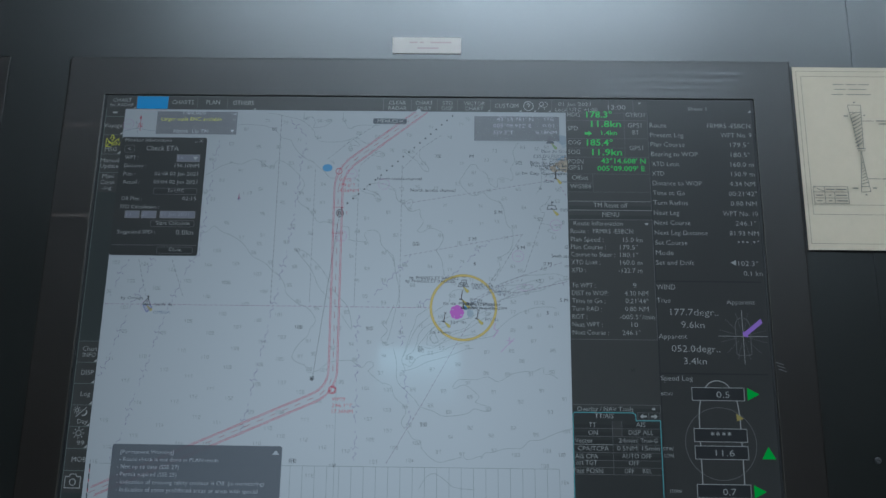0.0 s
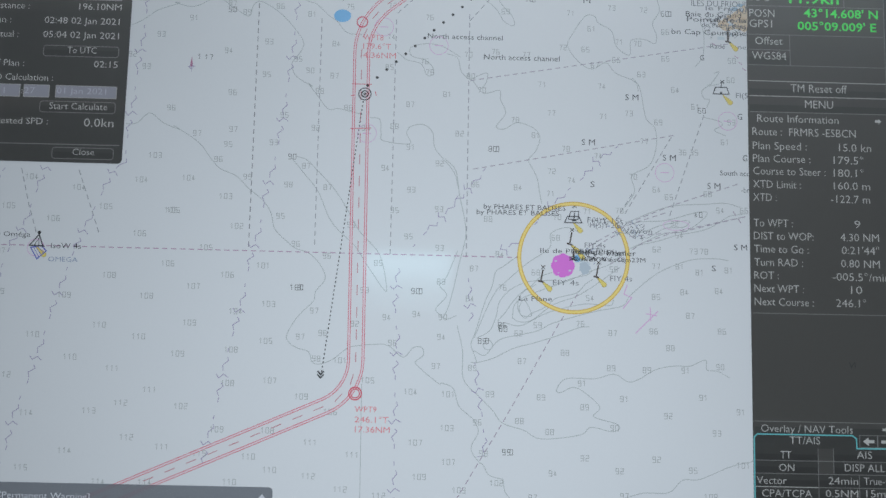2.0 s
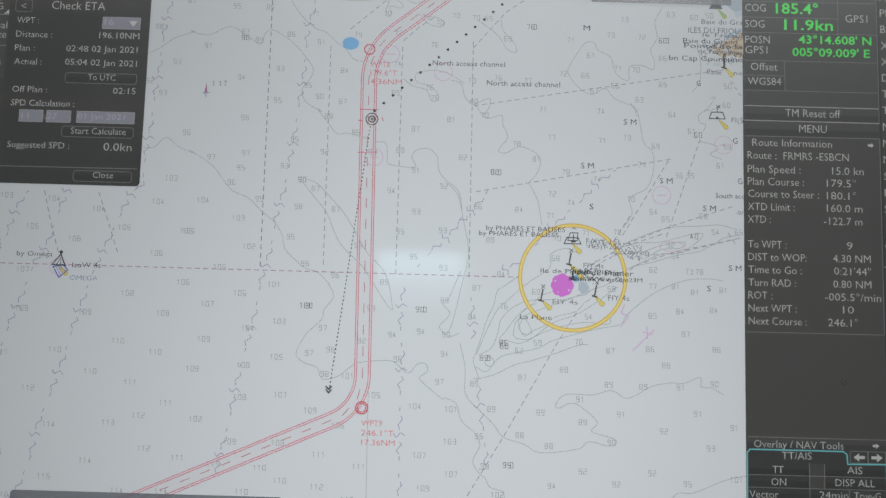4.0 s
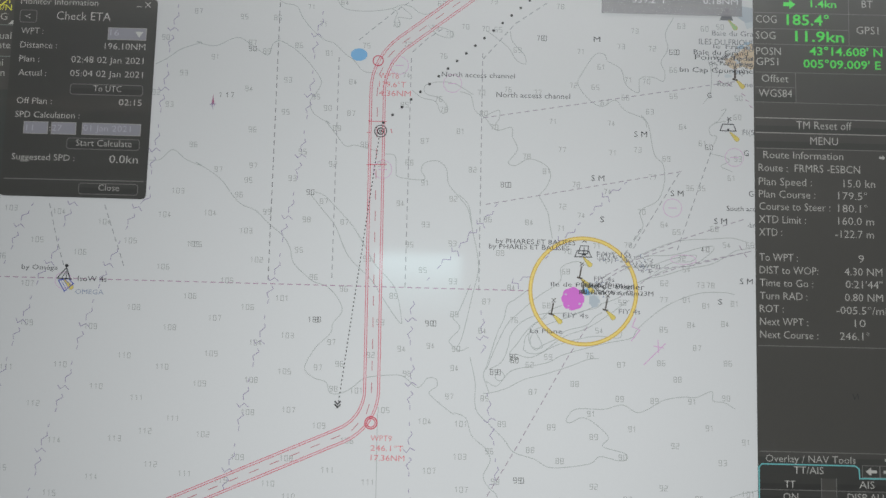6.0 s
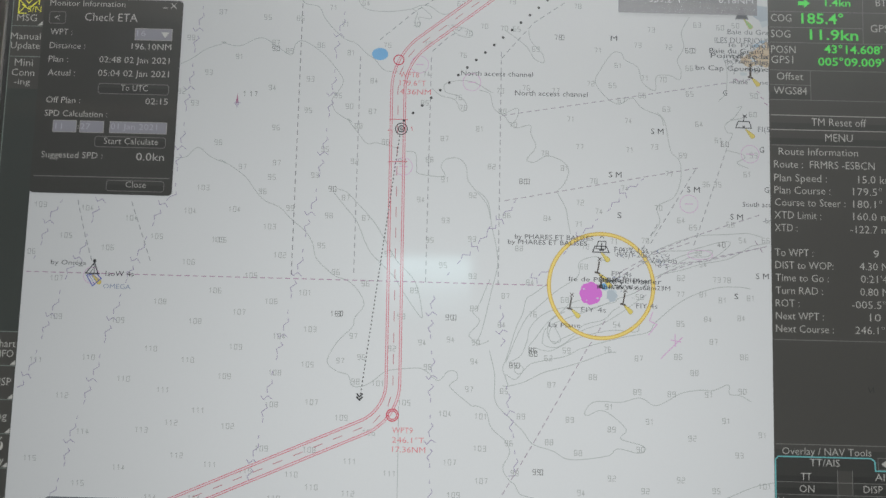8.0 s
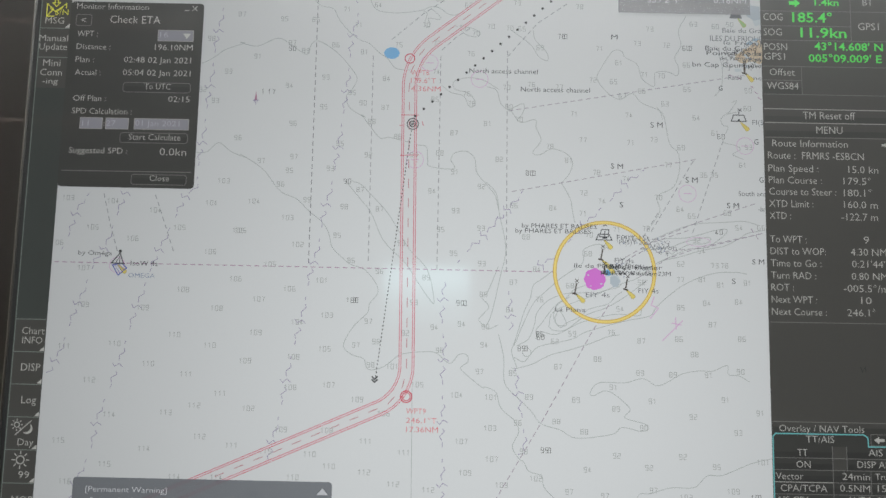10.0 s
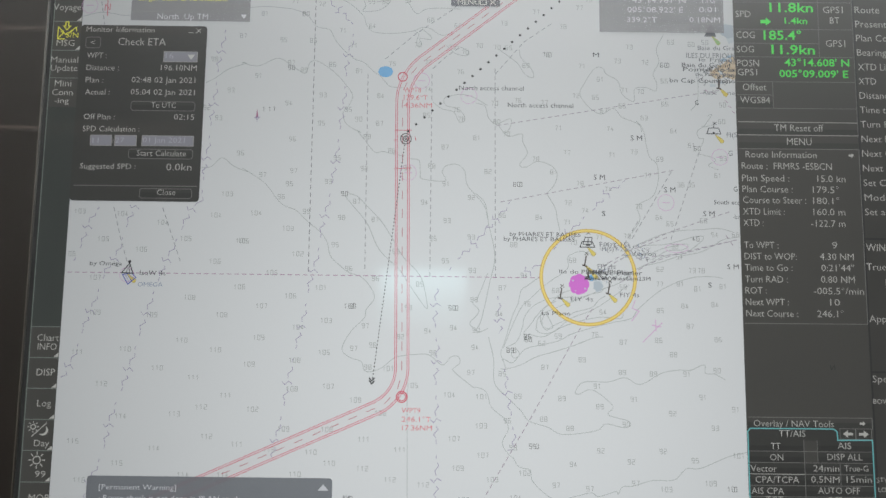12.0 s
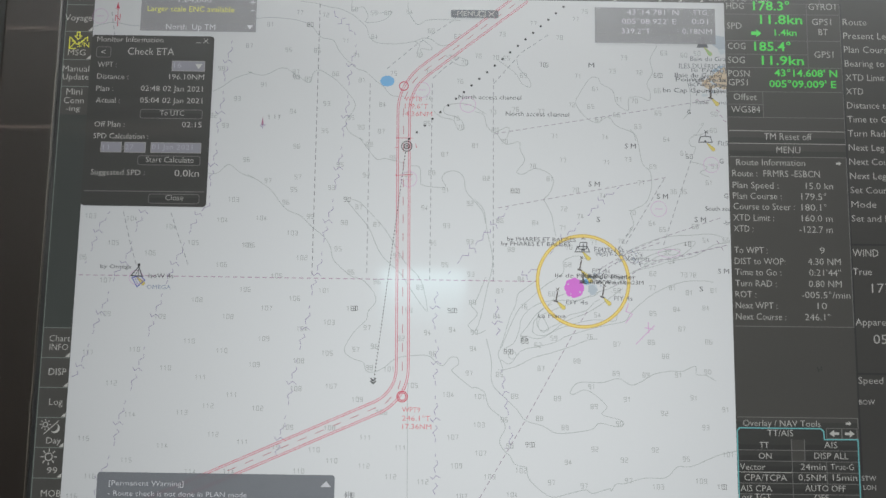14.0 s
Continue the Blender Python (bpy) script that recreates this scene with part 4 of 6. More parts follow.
lettering(side_bar, UI_TEXT, [('Voyage', -0.0, 13.6, 24.9, 3.24), ('MSG', 2.7, 11.5, 43.2, 3.09), ('Manual', 0.6, 13.9, 51.7, 3.07), ('Update', 0.9, 13.8, 55.9, 3.07), ('Mini', 3.3, 11.3, 63.7, 3.16), ('Conn', 2.3, 12.3, 68.2, 3.15), ('-ing', 3.7, 10.7, 72.1, 2.60), ('Chart', 3.9, 13.9, 187.0, 3.03), ('INFO', 4.3, 13.2, 191.2, 3.03), ('DISP', 4.7, 13.2, 203.1, 3.20), ('Log', 6.0, 12.5, 217.3, 3.15), ('Day', 5.9, 12.8, 235.4, 2.93), ('99', 7.3, 12.1, 249.3, 2.90), ('MOB', 5.2, 14.6, 260.0, 3.07)])
lettering(side_bar, UI_YELLOW, [('S/N', 7.1, 13.1, 38.9, 2.65)])
lettering(info_column, UI_TEXT, [('HDG', 336.8, 345.7, 13.5, 3.33), ('GYRO1', 378.7, 392.4, 13.5, 3.43), ('SPD', 336.8, 344.2, 24.1, 3.31), ('GPS1', 380.1, 389.9, 21.5, 3.31), ('BT', 383.3, 388.0, 26.9, 3.30), ('COG', 336.9, 345.9, 34.9, 3.39), ('SOG', 336.8, 345.3, 42.2, 3.37), ('GPS1', 380.7, 390.3, 38.8, 3.38), ('POSN', 336.8, 347.5, 49.3, 3.36), ('GPS1', 336.8, 346.4, 53.9, 3.35), ('Offset', 339.1, 350.7, 61.4, 3.33), ('WGS84', 337.7, 352.2, 67.9, 3.32), ('TM Reset off', 353.8, 377.6, 81.7, 3.39), ('MENU', 359.7, 371.6, 88.5, 3.37), ('Route Information', 339.4, 373.7, 94.9, 3.17), ('Route :  FRMRS -ESBCN', 337.3, 380.8, 100.6, 3.25), ('Plan Speed :', 337.3, 360.0, 106.6, 3.24), ('15.0 kn', 373.6, 387.1, 106.6, 3.24), ('Plan Course :', 337.3, 361.4, 112.0, 3.23), ('179.5°', 371.2, 383.6, 112.0, 3.23), ('Course to Steer :', 337.4, 367.7, 117.3, 3.22), ('180.1°', 371.1, 383.6, 117.4, 3.22), ('XTD Limit :', 337.2, 357.2, 122.9, 3.21), ('160.0 m', 371.0, 386.2, 122.8, 3.21)])
lettering(info_column, UI_TEXT, [('XTD :', 337.2, 346.9, 128.4, 3.20), ('-122.7 m', 369.6, 386.0, 128.4, 3.20), ('To WPT :', 337.2, 353.5, 139.1, 3.18), ('9', 379.2, 381.6, 138.8, 3.18), ('DIST to WOP:', 337.2, 362.0, 144.5, 3.17), ('4.30 NM', 373.2, 389.2, 144.3, 3.17), ('Time to Go :', 337.2, 359.8, 149.9, 3.16), ('0:21\'44"', 373.6, 389.1, 149.7, 3.16), ('Turn RAD :', 337.2, 357.3, 155.4, 3.15), ('0.80 NM', 373.2, 389.2, 155.2, 3.15), ('ROT :', 337.1, 347.2, 160.8, 3.14), ('-005.5°/min', 369.5, 393.2, 160.7, 3.14), ('Next WPT :', 337.1, 357.4, 166.2, 3.13), ('10', 377.0, 381.6, 166.0, 3.13), ('Next Course :', 337.1, 361.5, 171.6, 3.12), ('246.1°', 370.7, 383.1, 171.5, 3.12)])
lettering(info_column, UI_GREEN, [('178.3°', 350.4, 368.9, 14.0, 4.64), ('11.8kn', 353.7, 375.2, 21.2, 4.62), ('1.4kn', 360.9, 372.1, 27.3, 3.10), ('185.4°', 350.3, 368.8, 35.5, 4.58), ('11.9kn', 353.9, 375.2, 42.8, 4.56), ("43°14.608' N", 360.1, 391.8, 48.8, 3.56), ("005°09.009' E", 357.3, 391.0, 54.5, 3.54)])
lettering(tools_box, UI_TEXT, [('Overlay / NAV Tools', 338.9, 376.0, 222.4, 2.93), ('TT/AIS', 350.4, 362.7, 226.9, 2.92), ('TT', 346.5, 350.9, 232.7, 2.91), ('AIS', 377.4, 383.6, 232.2, 2.91), ('ON', 345.9, 352.0, 237.7, 2.90), ('DISP ALL', 372.4, 388.6, 237.3, 2.90), ('Vector', 336.8, 348.8, 242.8, 2.89), ('24min', 365.7, 377.6, 242.5, 2.89), ('True-G', 380.0, 391.0, 242.3, 2.72), ('CPA/TCPA', 338.8, 358.9, 247.8, 2.88), ('0.5NM', 364.5, 377.5, 247.5, 2.88), ('15min', 380.8, 392.3, 247.3, 2.88), ('AIS CPA', 336.8, 351.7, 252.8, 2.87), ('AUTO OFF', 367.5, 386.7, 252.4, 2.87), ('Lost TGT', 335.5, 351.1, 256.8, 2.94), ('OFF', 371.8, 378.4, 256.8, 2.94), ('Past POSN', 335.6, 354.7, 262.0, 2.93), ('OFF', 368.7, 374.9, 261.9, 2.93), ('REL', 380.7, 386.5, 261.6, 2.50)])
lettering(conning_panel, UI_TEXT, [('Route', 395.8, 407.9, 21.4, 3.45), ('FRMRS -ESBCN', 437.0, 468.0, 21.4, 3.45), ('Present Leg', 395.8, 419.7, 28.7, 3.43), ('WPT No. 9', 446.2, 468.3, 28.5, 3.44), ('Plan Course', 395.8, 420.0, 35.9, 3.41), ('179.5°', 452.5, 466.3, 35.8, 3.42), ('Bearing to WOP', 395.9, 429.0, 43.2, 3.39), ('180.5°', 452.5, 466.2, 43.3, 3.40), ('XTD Limit', 396.0, 415.6, 50.6, 3.37), ('160.0 m', 451.9, 468.3, 50.6, 3.38), ('XTD', 395.9, 404.5, 57.8, 3.35), ('130.9 m', 451.9, 468.4, 57.7, 3.36), ('Distance to WOP', 396.0, 430.6, 65.0, 3.33), ('4.34 NM', 450.3, 468.1, 65.0, 3.34), ('Time to Go', 395.9, 418.4, 72.2, 3.31), ('00:21\'42"', 449.1, 468.8, 72.3, 3.32), ('Turn Radius', 395.8, 419.9, 79.4, 3.30), ('0.80 NM', 450.1, 468.2, 79.5, 3.30), ('Next Leg', 395.9, 413.6, 86.7, 3.28), ('WPT No. 10', 444.1, 468.4, 86.8, 3.28), ('Next Course', 395.8, 421.0, 93.9, 3.26), ('246.1°', 452.4, 466.7, 93.9, 3.26), ('Next Leg Distance', 395.8, 432.4, 101.1, 3.24), ('81.93 NM', 447.8, 468.0, 101.1, 3.24)])
lettering(conning_panel, UI_TEXT, [('Set Course', 395.8, 418.0, 108.3, 3.22), ('Mode', 395.9, 408.2, 115.5, 3.20), ('Set and Drift', 395.7, 421.8, 122.5, 3.18), ('102.3°', 452.4, 465.9, 122.7, 3.43), ('0.1 kn', 455.6, 468.4, 129.6, 3.41), ('WIND', 395.4, 408.0, 139.9, 3.62), ('True', 395.0, 404.3, 149.0, 3.35), ('177.7degr..', 403.9, 436.3, 157.6, 4.52), ('9.6kn', 410.8, 426.4, 166.2, 4.49), ('Apparent', 395.1, 414.3, 173.6, 3.28), ('052.0degr..', 403.5, 435.9, 182.4, 4.43), ('3.4kn', 411.1, 426.5, 190.7, 4.39), ('Apparent', 442.4, 461.5, 149.6, 3.12), ('Speed Log', 395.2, 416.5, 201.6, 3.20), ('BOW', 395.0, 402.6, 211.5, 2.27), ('0.5', 431.5, 440.3, 212.5, 4.09), ('STW', 394.6, 401.5, 247.1, 2.20), ('LON', 395.2, 401.1, 251.4, 2.19), ('11.6', 428.7, 441.0, 250.1, 3.95)])

# ---------------------------------------------------------------- routes and marks on the chart
def turned(a, corner, b, r, n=14):
    """Points of an arc of radius r that rounds a corner."""
    a, c, b = Vector(a), Vector(corner), Vector(b)
    d1, d2 = (a - c).normalized(), (b - c).normalized()
    half = math.acos(max(-1, min(1, d1.dot(d2)))) / 2
    t = r / math.tan(half)
    mid = c + (d1 + d2).normalized() * (r / math.sin(half))
    p, q = c + d1 * t - mid, c + d2 * t - mid
    return [mid + (p * (1 - k / n) + q * (k / n)).normalized() * r for k in range(n + 1)]


WPT_A, WPT_B = (173.0, 56.8), (175.3, 210.9)
FAR_A, FAR_B = (236.0, 7.0), (20.5, 278.6)
centre_line = [Vector(FAR_A)] + turned(FAR_A, WPT_A, WPT_B, 27) + turned(WPT_A, WPT_B, FAR_B, 20) + [Vector(FAR_B)]


def beside(line, off):
    made = []
    for k, p in enumerate(line):
        d = (line[min(k + 1, len(line) - 1)] - line[max(k - 1, 0)]).normalized()
        made.append(p + Vector((d.y, -d.x)) * off)
    return made


def within(line):
    """What of a line lies on the chart."""
    return [p for p in line if 14.6 < p[0] < 335.4 and 10.6 < p[1] < HIGH - 0.5]


def dense(line):
    return [p for p, d in along(line, 1.5)]


part("route_corridor", stroke(bmesh.new(), within(dense(centre_line)), 6.7, DEEP["contour"] - 0.06), RED_PALE, chart)
for off in (-2.9, 2.9):
    part("route_margin", stroke(bmesh.new(), within(dense(beside(centre_line, off))), 0.7, DEEP["route"] - 0.05), PINK_FILL, chart)
for off in (-3.35, -2.45, 2.45, 3.35):
    part("route_line", stroke(bmesh.new(), within(dense(beside(centre_line, off))), 0.25, DEEP["route"]), RED, chart)
bm = bmesh.new()
for p, d in along(centre_line, 9.0):
    if 12.5 < p.y < 300 and p.x > 17:
        stroke(bm, [p, p + d * 4.2], 0.3, DEEP["route"])
part("route_axis", bm, AXIS, chart)
part("waypoint", stroke(bmesh.new(), circle(*WPT_A, 2.2), 0.5, DEEP["route"] + 0.05, True), RED, chart)
bm = stroke(bmesh.new(), circle(*WPT_B, 2.5), 0.5, DEEP["route"] + 0.05, True)
part("waypoint", stroke(bm, circle(*WPT_B, 1.75), 0.4, DEEP["route"] + 0.05, True), RED, chart)

SHIP = (175.1, 87.8)
bm = stroke(bmesh.new(), circle(*SHIP, 2.55), 0.42, DEEP["route"] + 0.06, True)
stroke(bm, circle(*SHIP, 1.35), 0.5, DEEP["route"] + 0.06, True)
part("own_ship", stroke(bm, circle(*SHIP, 0.45), 0.4, DEEP["route"] + 0.06, True), DOT, chart)
bm = bmesh.new()
for u0, v0, u1, v1 in ((169.6, 83.6, 177.8, 83.6), (169.2, 88.6, 170.8, 88.4), (169.6, 102.6, 178.2, 102.2), (179.4, 86.6, 180.0, 88.6)):
    stroke(bm, [(u0, v0), (u1, v1)], 0.3, DEEP["route"])
part("cross_mark", bm, RED, chart)
# past track, one dot after another
for p, d in along([(176.1, 84.1), (257.6, 10.2)], 5.23):
    if p.y > 11:
        part("track_dot", fill(bmesh.new(), circle(p.x, p.y, 0.62, 12), DEEP["route"] + 0.05), DOT, chart)
# course vector
bm = bmesh.new()
for p, d in along([(174.5, 90.8), (161.6, 202.6)], 1.72):
    stroke(bm, [p, p + d * 0.8], 0.42, DEEP["route"] + 0.05)
for v in (203.0, 204.3):
    stroke(bm, [(159.9, v - 0.7), (161.2, v + 0.7), (162.5, v - 0.7)], 0.6, DEEP["route"] + 0.05)
part("course_vector", bm, DOT, chart)
part("meridian", stroke(bmesh.new(), [(177.8, 207), (179.2, HIGH - 1)], 0.22, DEEP["contour"]), CONTOUR, chart)

# border of the plan below, with its even divisions
bm = stroke(bmesh.new(), [(24.0, 260.7), (326.4, 260.0)], 0.3, DEEP["dash"])
for k in range(37):
    u = 326.4 - 8.02 * k
    stroke(bm, [(u, 260.2), (u + 0.3, HIGH - 1)], 0.26, DEEP["dash"])
part("plan_frame", bm, CONTOUR, chart)
bm = bmesh.new()
for k in range(5):
    stroke(bm, [(17.6, 261 + 6.2 * k), (17.8, 264.6 + 6.2 * k)], 0.7, DEEP["dash"])
part("limit_line", bm, DOT, chart)
bm = bmesh.new()
for k in range(5):
    stroke(bm, [(17.7, 264.6 + 6.2 * k), (17.8, 266.4 + 6.2 * k)], 0.7, DEEP["dash"])
part("limit_line", bm, RED, chart)

# more lines of the shoal round the islet
part("depth_contour", stroke(bmesh.new(), circle(228.2, 190.4, 1.9, 20), 0.24, DEEP["contour"], True), CONTOUR, chart)
# yellow guard ring round the islet
bm = stroke(bmesh.new(), circle(262.7, 154.0, 22.3, 96), 1.25, DEEP["symbol"], True)
part("guard_ring", bm, RING_FILL, chart)
for r in (21.65, 22.95):
    part("guard_ring_edge", stroke(bmesh.new(), circle(262.7, 154.0, r, 96), 0.36, DEEP["symbol"] + 0.03, True), YELLOW, chart)
# magenta area with a ragged rim
dice_ring = random.Random(11)
blob = []
for k in range(48):
    r = 4.55 + 0.4 * abs(math.cos(radians(7.5 * 4 * k))) + 0.15 * dice_ring.uniform(-1, 1)
    blob.append((258.3 + r * math.cos(radians(7.5 * k)), 157.4 + r * math.sin(radians(7.5 * k))))
part("magenta_area", fill(bmesh.new(), blob, DEEP["symbol"] + 0.04), MAGENTA, chart)
for u, v, r in ((255.4, 155.6, 0.5), (256.6, 160.4, 0.34), (261.2, 159.4, 0.55)):
    part("area_speckle", fill(bmesh.new(), circle(u, v, r, 8, r * 0.7), DEEP["symbol"] + 0.06), SHALLOW_PALE, chart)
# the lagoon beside it
part("shoal_patch", fill(bmesh.new(), [(262.6, 153.4), (264.6, 152.6), (266.0, 154.2), (265.0, 155.6), (263.4, 155.6)], DEEP["symbol"] + 0.012), SHALLOW, chart)
part("shoal_patch", fill(bmesh.new(), [(265.2, 156.2), (267.6, 155.6), (269.4, 157.4), (268.8, 160.4), (266.6, 161.0), (265.2, 158.6)], DEEP["symbol"] + 0.010), SHALLOW_DULL, chart)
for k in range(16):
    u, v = 263.4 + 5.4 * dice_ring.random(), 149.6 + 9.4 * dice_ring.random()
    r = 0.5 + 0.9 * dice_ring.random()
    rim = [(u + r * dice_ring.uniform(0.6, 1.3) * math.cos(radians(45 * j)), v + r * dice_ring.uniform(0.6, 1.3) * math.sin(radians(45 * j))) for j in range(8)]
    part("shoal_patch", fill(bmesh.new(), rim, DEEP["symbol"] - 0.025 + 0.001 * k), dice_ring.choice((SHALLOW_BAND, SHALLOW_DULL, SHALLOW_PALE, SHALLOW_DULL)), chart)
# overlapping rock and wreck marks right of the islet, crowded into dark tangles
TANGLES = ((262.5, 13, 150.2, 4.2), (279.5, 12, 138.5, 7.0), (279.5, 12, 138.5, 7.0), (270, 12, 141, 18), (268.5, 13, 136.8, 4.4))
for k in range(84):
    u0, du, v0, dv = dice_ring.choice(TANGLES)
    line = [(u0 + du * dice_ring.random(), v0 + dv * dice_ring.random())]
    for j in range(dice_ring.choice((2, 3))):
        line.append((line[-1][0] + dice_ring.uniform(-0.8, 1.1), line[-1][1] + dice_ring.uniform(-0.9, 0.9)))
    part("rock_mark", stroke(bmesh.new(), line, 0.22, DEEP["symbol"] + 0.05 + 0.0004 * k), dice_ring.choice((CHART_GREY, CHART_GREY, DASH_2, DASH_1, CHART_BLUE)), chart)
for k in range(14):
    u, v = 263.2 + 9.5 * dice_ring.random(), 149.4 + 3.4 * dice_ring.random()
    part("rock_mark", stroke(bmesh.new(), [(u, v), (u + dice_ring.uniform(-0.5, 0.9), v + dice_ring.uniform(0.5, 1.3)), (u + dice_ring.uniform(0.2, 1.4), v + dice_ring.uniform(-0.3, 0.9))], 0.26, DEEP["symbol"] + 0.1 + 0.0005 * k), CHART_BLACK, chart)
part("island", fill(bmesh.new(), [(263.6, 153.0), (266.2, 151.8), (268.0, 154.0), (266.4, 156.4), (264.4, 155.4)], DEEP["symbol"] - 0.03), SHALLOW_PALE, chart)
part("shallow_spot", fill(bmesh.new(), circle(164.6, 54.3, 3.6, 24, 2.8), DEEP["symbol"]), SHALLOW, chart)
land = smooth([(323.2, 53.4), (325.4, 51.0), (329.0, 48.8), (332.0, 46.2), (335.5, 44.8), (335.5, 55.6), (331.2, 54.9), (326.4, 55.9), (323.2, 53.4)], 4)
part("land", fill(bmesh.new(), land[:-1], DEEP["contour"] - 0.05), LAND, chart)
dice = random.Random(5)
for k in range(46):
    u = 323.8 + 11.2 * dice.random()
    low, high = 51.9 - 0.62 * (u - 323.8), 54.9
    v = low + (high - low) * dice.random()
    r = 0.35 + 0.75 * dice.random()
    rim = [(min(335.4, u + r * dice.uniform(0.6, 1.3) * math.cos(radians(45 * j))), v + 0.75 * r * dice.uniform(0.6, 1.3) * math.sin(radians(45 * j))) for j in range(8)]
    part("land_patch", fill(bmesh.new(), rim, DEEP["contour"] - 0.045 + 0.001 * k), dice.choice((LAND_DARK, LAND_DARK, LAND_ORANGE, LAND, SHALLOW_PALE)), chart)
for k in range(26):
    u, v = 317.5 + 17.0 * dice.random(), 46.0 + 13.0 * dice.random()
    line = [(min(335.3, u), v)]
    for j in range(3):
        line.append((min(335.3, line[-1][0] + dice.uniform(-0.9, 1.2)), line[-1][1] + dice.uniform(-0.9, 1.1)))
    part("rock_mark", stroke(bmesh.new(), line, 0.2, DEEP["symbol"] + 0.001 * k), dice.choice((CHART_GREY, DASH_2, DASH_1)), chart)
for u, v, m in ((324.5, 59.2, SHALLOW_PALE), (330.5, 46.2, SHALLOW_BAND), (333.4, 44.6, SHALLOW_BAND), (328.2, 57.4, SHALLOW_PALE)):
    rim = [(min(335.4, u + 1.9 * dice.uniform(0.7, 1.2) * math.cos(radians(36 * j))), v + 0.9 * dice.uniform(0.7, 1.2) * math.sin(radians(36 * j))) for j in range(10)]
    part("shallow_patch", fill(bmesh.new(), rim, DEEP["contour"] - 0.06), m, chart)
for u, v in ((330.2, 66.8), (331.8, 69.4), (333.4, 72.0), (320.6, 61.4), (324.0, 62.6)):
    part("coast_dash", stroke(bmesh.new(), [(u, v), (u + 1.5, v + 1.0)], 0.3, DEEP["symbol"]), DASH_3, chart)
for k in range(44):
    u, v = 319.0 + 14.5 * dice.random(), 49.0 + 9.0 * dice.random()
    part("rock_mark", stroke(bmesh.new(), [(u, v), (u + dice.uniform(-0.5, 0.9), v + dice.uniform(0.5, 1.3)), (u + dice.uniform(0.2, 1.4), v + dice.uniform(-0.3, 0.9))], 0.24, DEEP["symbol"] + 0.03 + 0.0005 * k), dice.choice((CHART_BLACK, CHART_GREY)), chart)
part("shallow_patch", fill(bmesh.new(), [(327.0, 28.6), (331.2, 27.8), (335.4, 28.4), (335.4, 34.6), (332.4, 35.2), (329.4, 33.2)], DEEP["contour"] - 0.02), SHALLOW_DULL, chart)
part("shallow_water", fill(bmesh.new(), [(331, 33), (335.5, 31), (335.5, 37), (333, 38)], DEEP["contour"] - 0.05), SHALLOW_PALE, chart)


def flare(u, v, turn=40.0, material=None):
    """The yellow drop of a light."""
    c, s = math.cos(radians(turn)), math.sin(radians(turn))
    shape = [(0, -0.15), (2.0, -0.55), (4.5, -1.0), (5.2, -0.55), (5.2, 0.55), (4.5, 1.0), (2.0, 0.55), (0, 0.15)]
    part("flare_edge", stroke(bmesh.new(), [(u + a * c - b * s, v + a * s + b * c) for a, b in shape], 0.22, DEEP["symbol"] + 0.05, True), UI_OLIVE, chart)
    part("light_flare", fill(bmesh.new(), [(u + a * c - b * s, v + a * s + b * c) for a, b in shape], DEEP["symbol"] + 0.02), material or FLARE, chart)


def pillar(u, v, top=4.5, lean=0.8, wide=0.6):
    """A beacon: a leaning post with crossed top mark and a dark foot."""
    bm = stroke(bmesh.new(), [(u, v), (u + lean, v - top)], wide, DEEP["symbol"] + 0.08)
    for a, b in ((-0.8, -0.8), (-0.8, 0.8)):
        stroke(bm, [(u + lean + 0.1 + a, v - top - 1 + b), (u + lean + 0.1 - a, v - top - 1 - b)], 0.3, DEEP["symbol"] + 0.08)
    stroke(bm, [(u - 1.2, v + 0.1), (u + 1.1, v + 0.7)], 0.7, DEEP["symbol"] + 0.08)
    part("beacon", bm, BUOY_DARK, chart)


def lantern(u, v, wide=3.4, high=2.9):
    """A trapezoid light float with its crossed top mark."""
    bm = stroke(bmesh.new(), [(u - wide, v), (u - 0.7 * wide, v - high), (u + 0.7 * wide, v - high), (u + wide, v)], 0.42, DEEP["symbol"] + 0.08, True)
    stroke(bm, [(u - 0.1, v - high), (u + 0.3, v - high - 2.0)], 0.34, DEEP["symbol"] + 0.08)
    for a, b in ((-0.9, -0.7), (-0.9, 0.7)):
        stroke(bm, [(u + 0.5 + a, v - high - 2.4 + b), (u + 0.5 - a, v - high - 2.4 - b)], 0.34, DEEP["symbol"] + 0.08)
    stroke(bm, [(u - 0.5, v - 0.5), (u + 0.5, v - 0.5)], 0.9, DEEP["symbol"] + 0.08)
    part("light_float", bm, CHART_BLACK, chart)


for u, v, turn in ((262.5, 139.6, 48), (261.4, 148.5, 44), (272.3, 161.7, 46), (249.9, 164.1, 44), (325.1, 84.0, 46), (327.8, 60.6, 48)):
    flare(u, v, turn)
flare(325.0, 34.4, 50, FLARE_GREEN)
for u, v in ((261.1, 148.1), (249.4, 163.7), (272.1, 161.3)):
    pillar(u, v)
pillar(327.5, 60.4, 4.0, 0.0, 0.9)
pillar(262.8, 154.4, 3.2, -0.2, 0.8)
flare(263.4, 150.8, 46)
lantern(324.3, 83.5)
bm = stroke(bmesh.new(), [(258.9, 139.6), (260.0, 137.0), (264.8, 137.0), (266.0, 139.6)], 0.42, DEEP["symbol"] + 0.08, True)
stroke(bm, [(260.4, 138.2), (261.4, 134.9), (264.7, 134.9), (264.4, 138.2)], 0.36, DEEP["symbol"] + 0.08, True)
stroke(bm, [(262.9, 135.4), (262.7, 138.6)], 0.4, DEEP["symbol"] + 0.08)
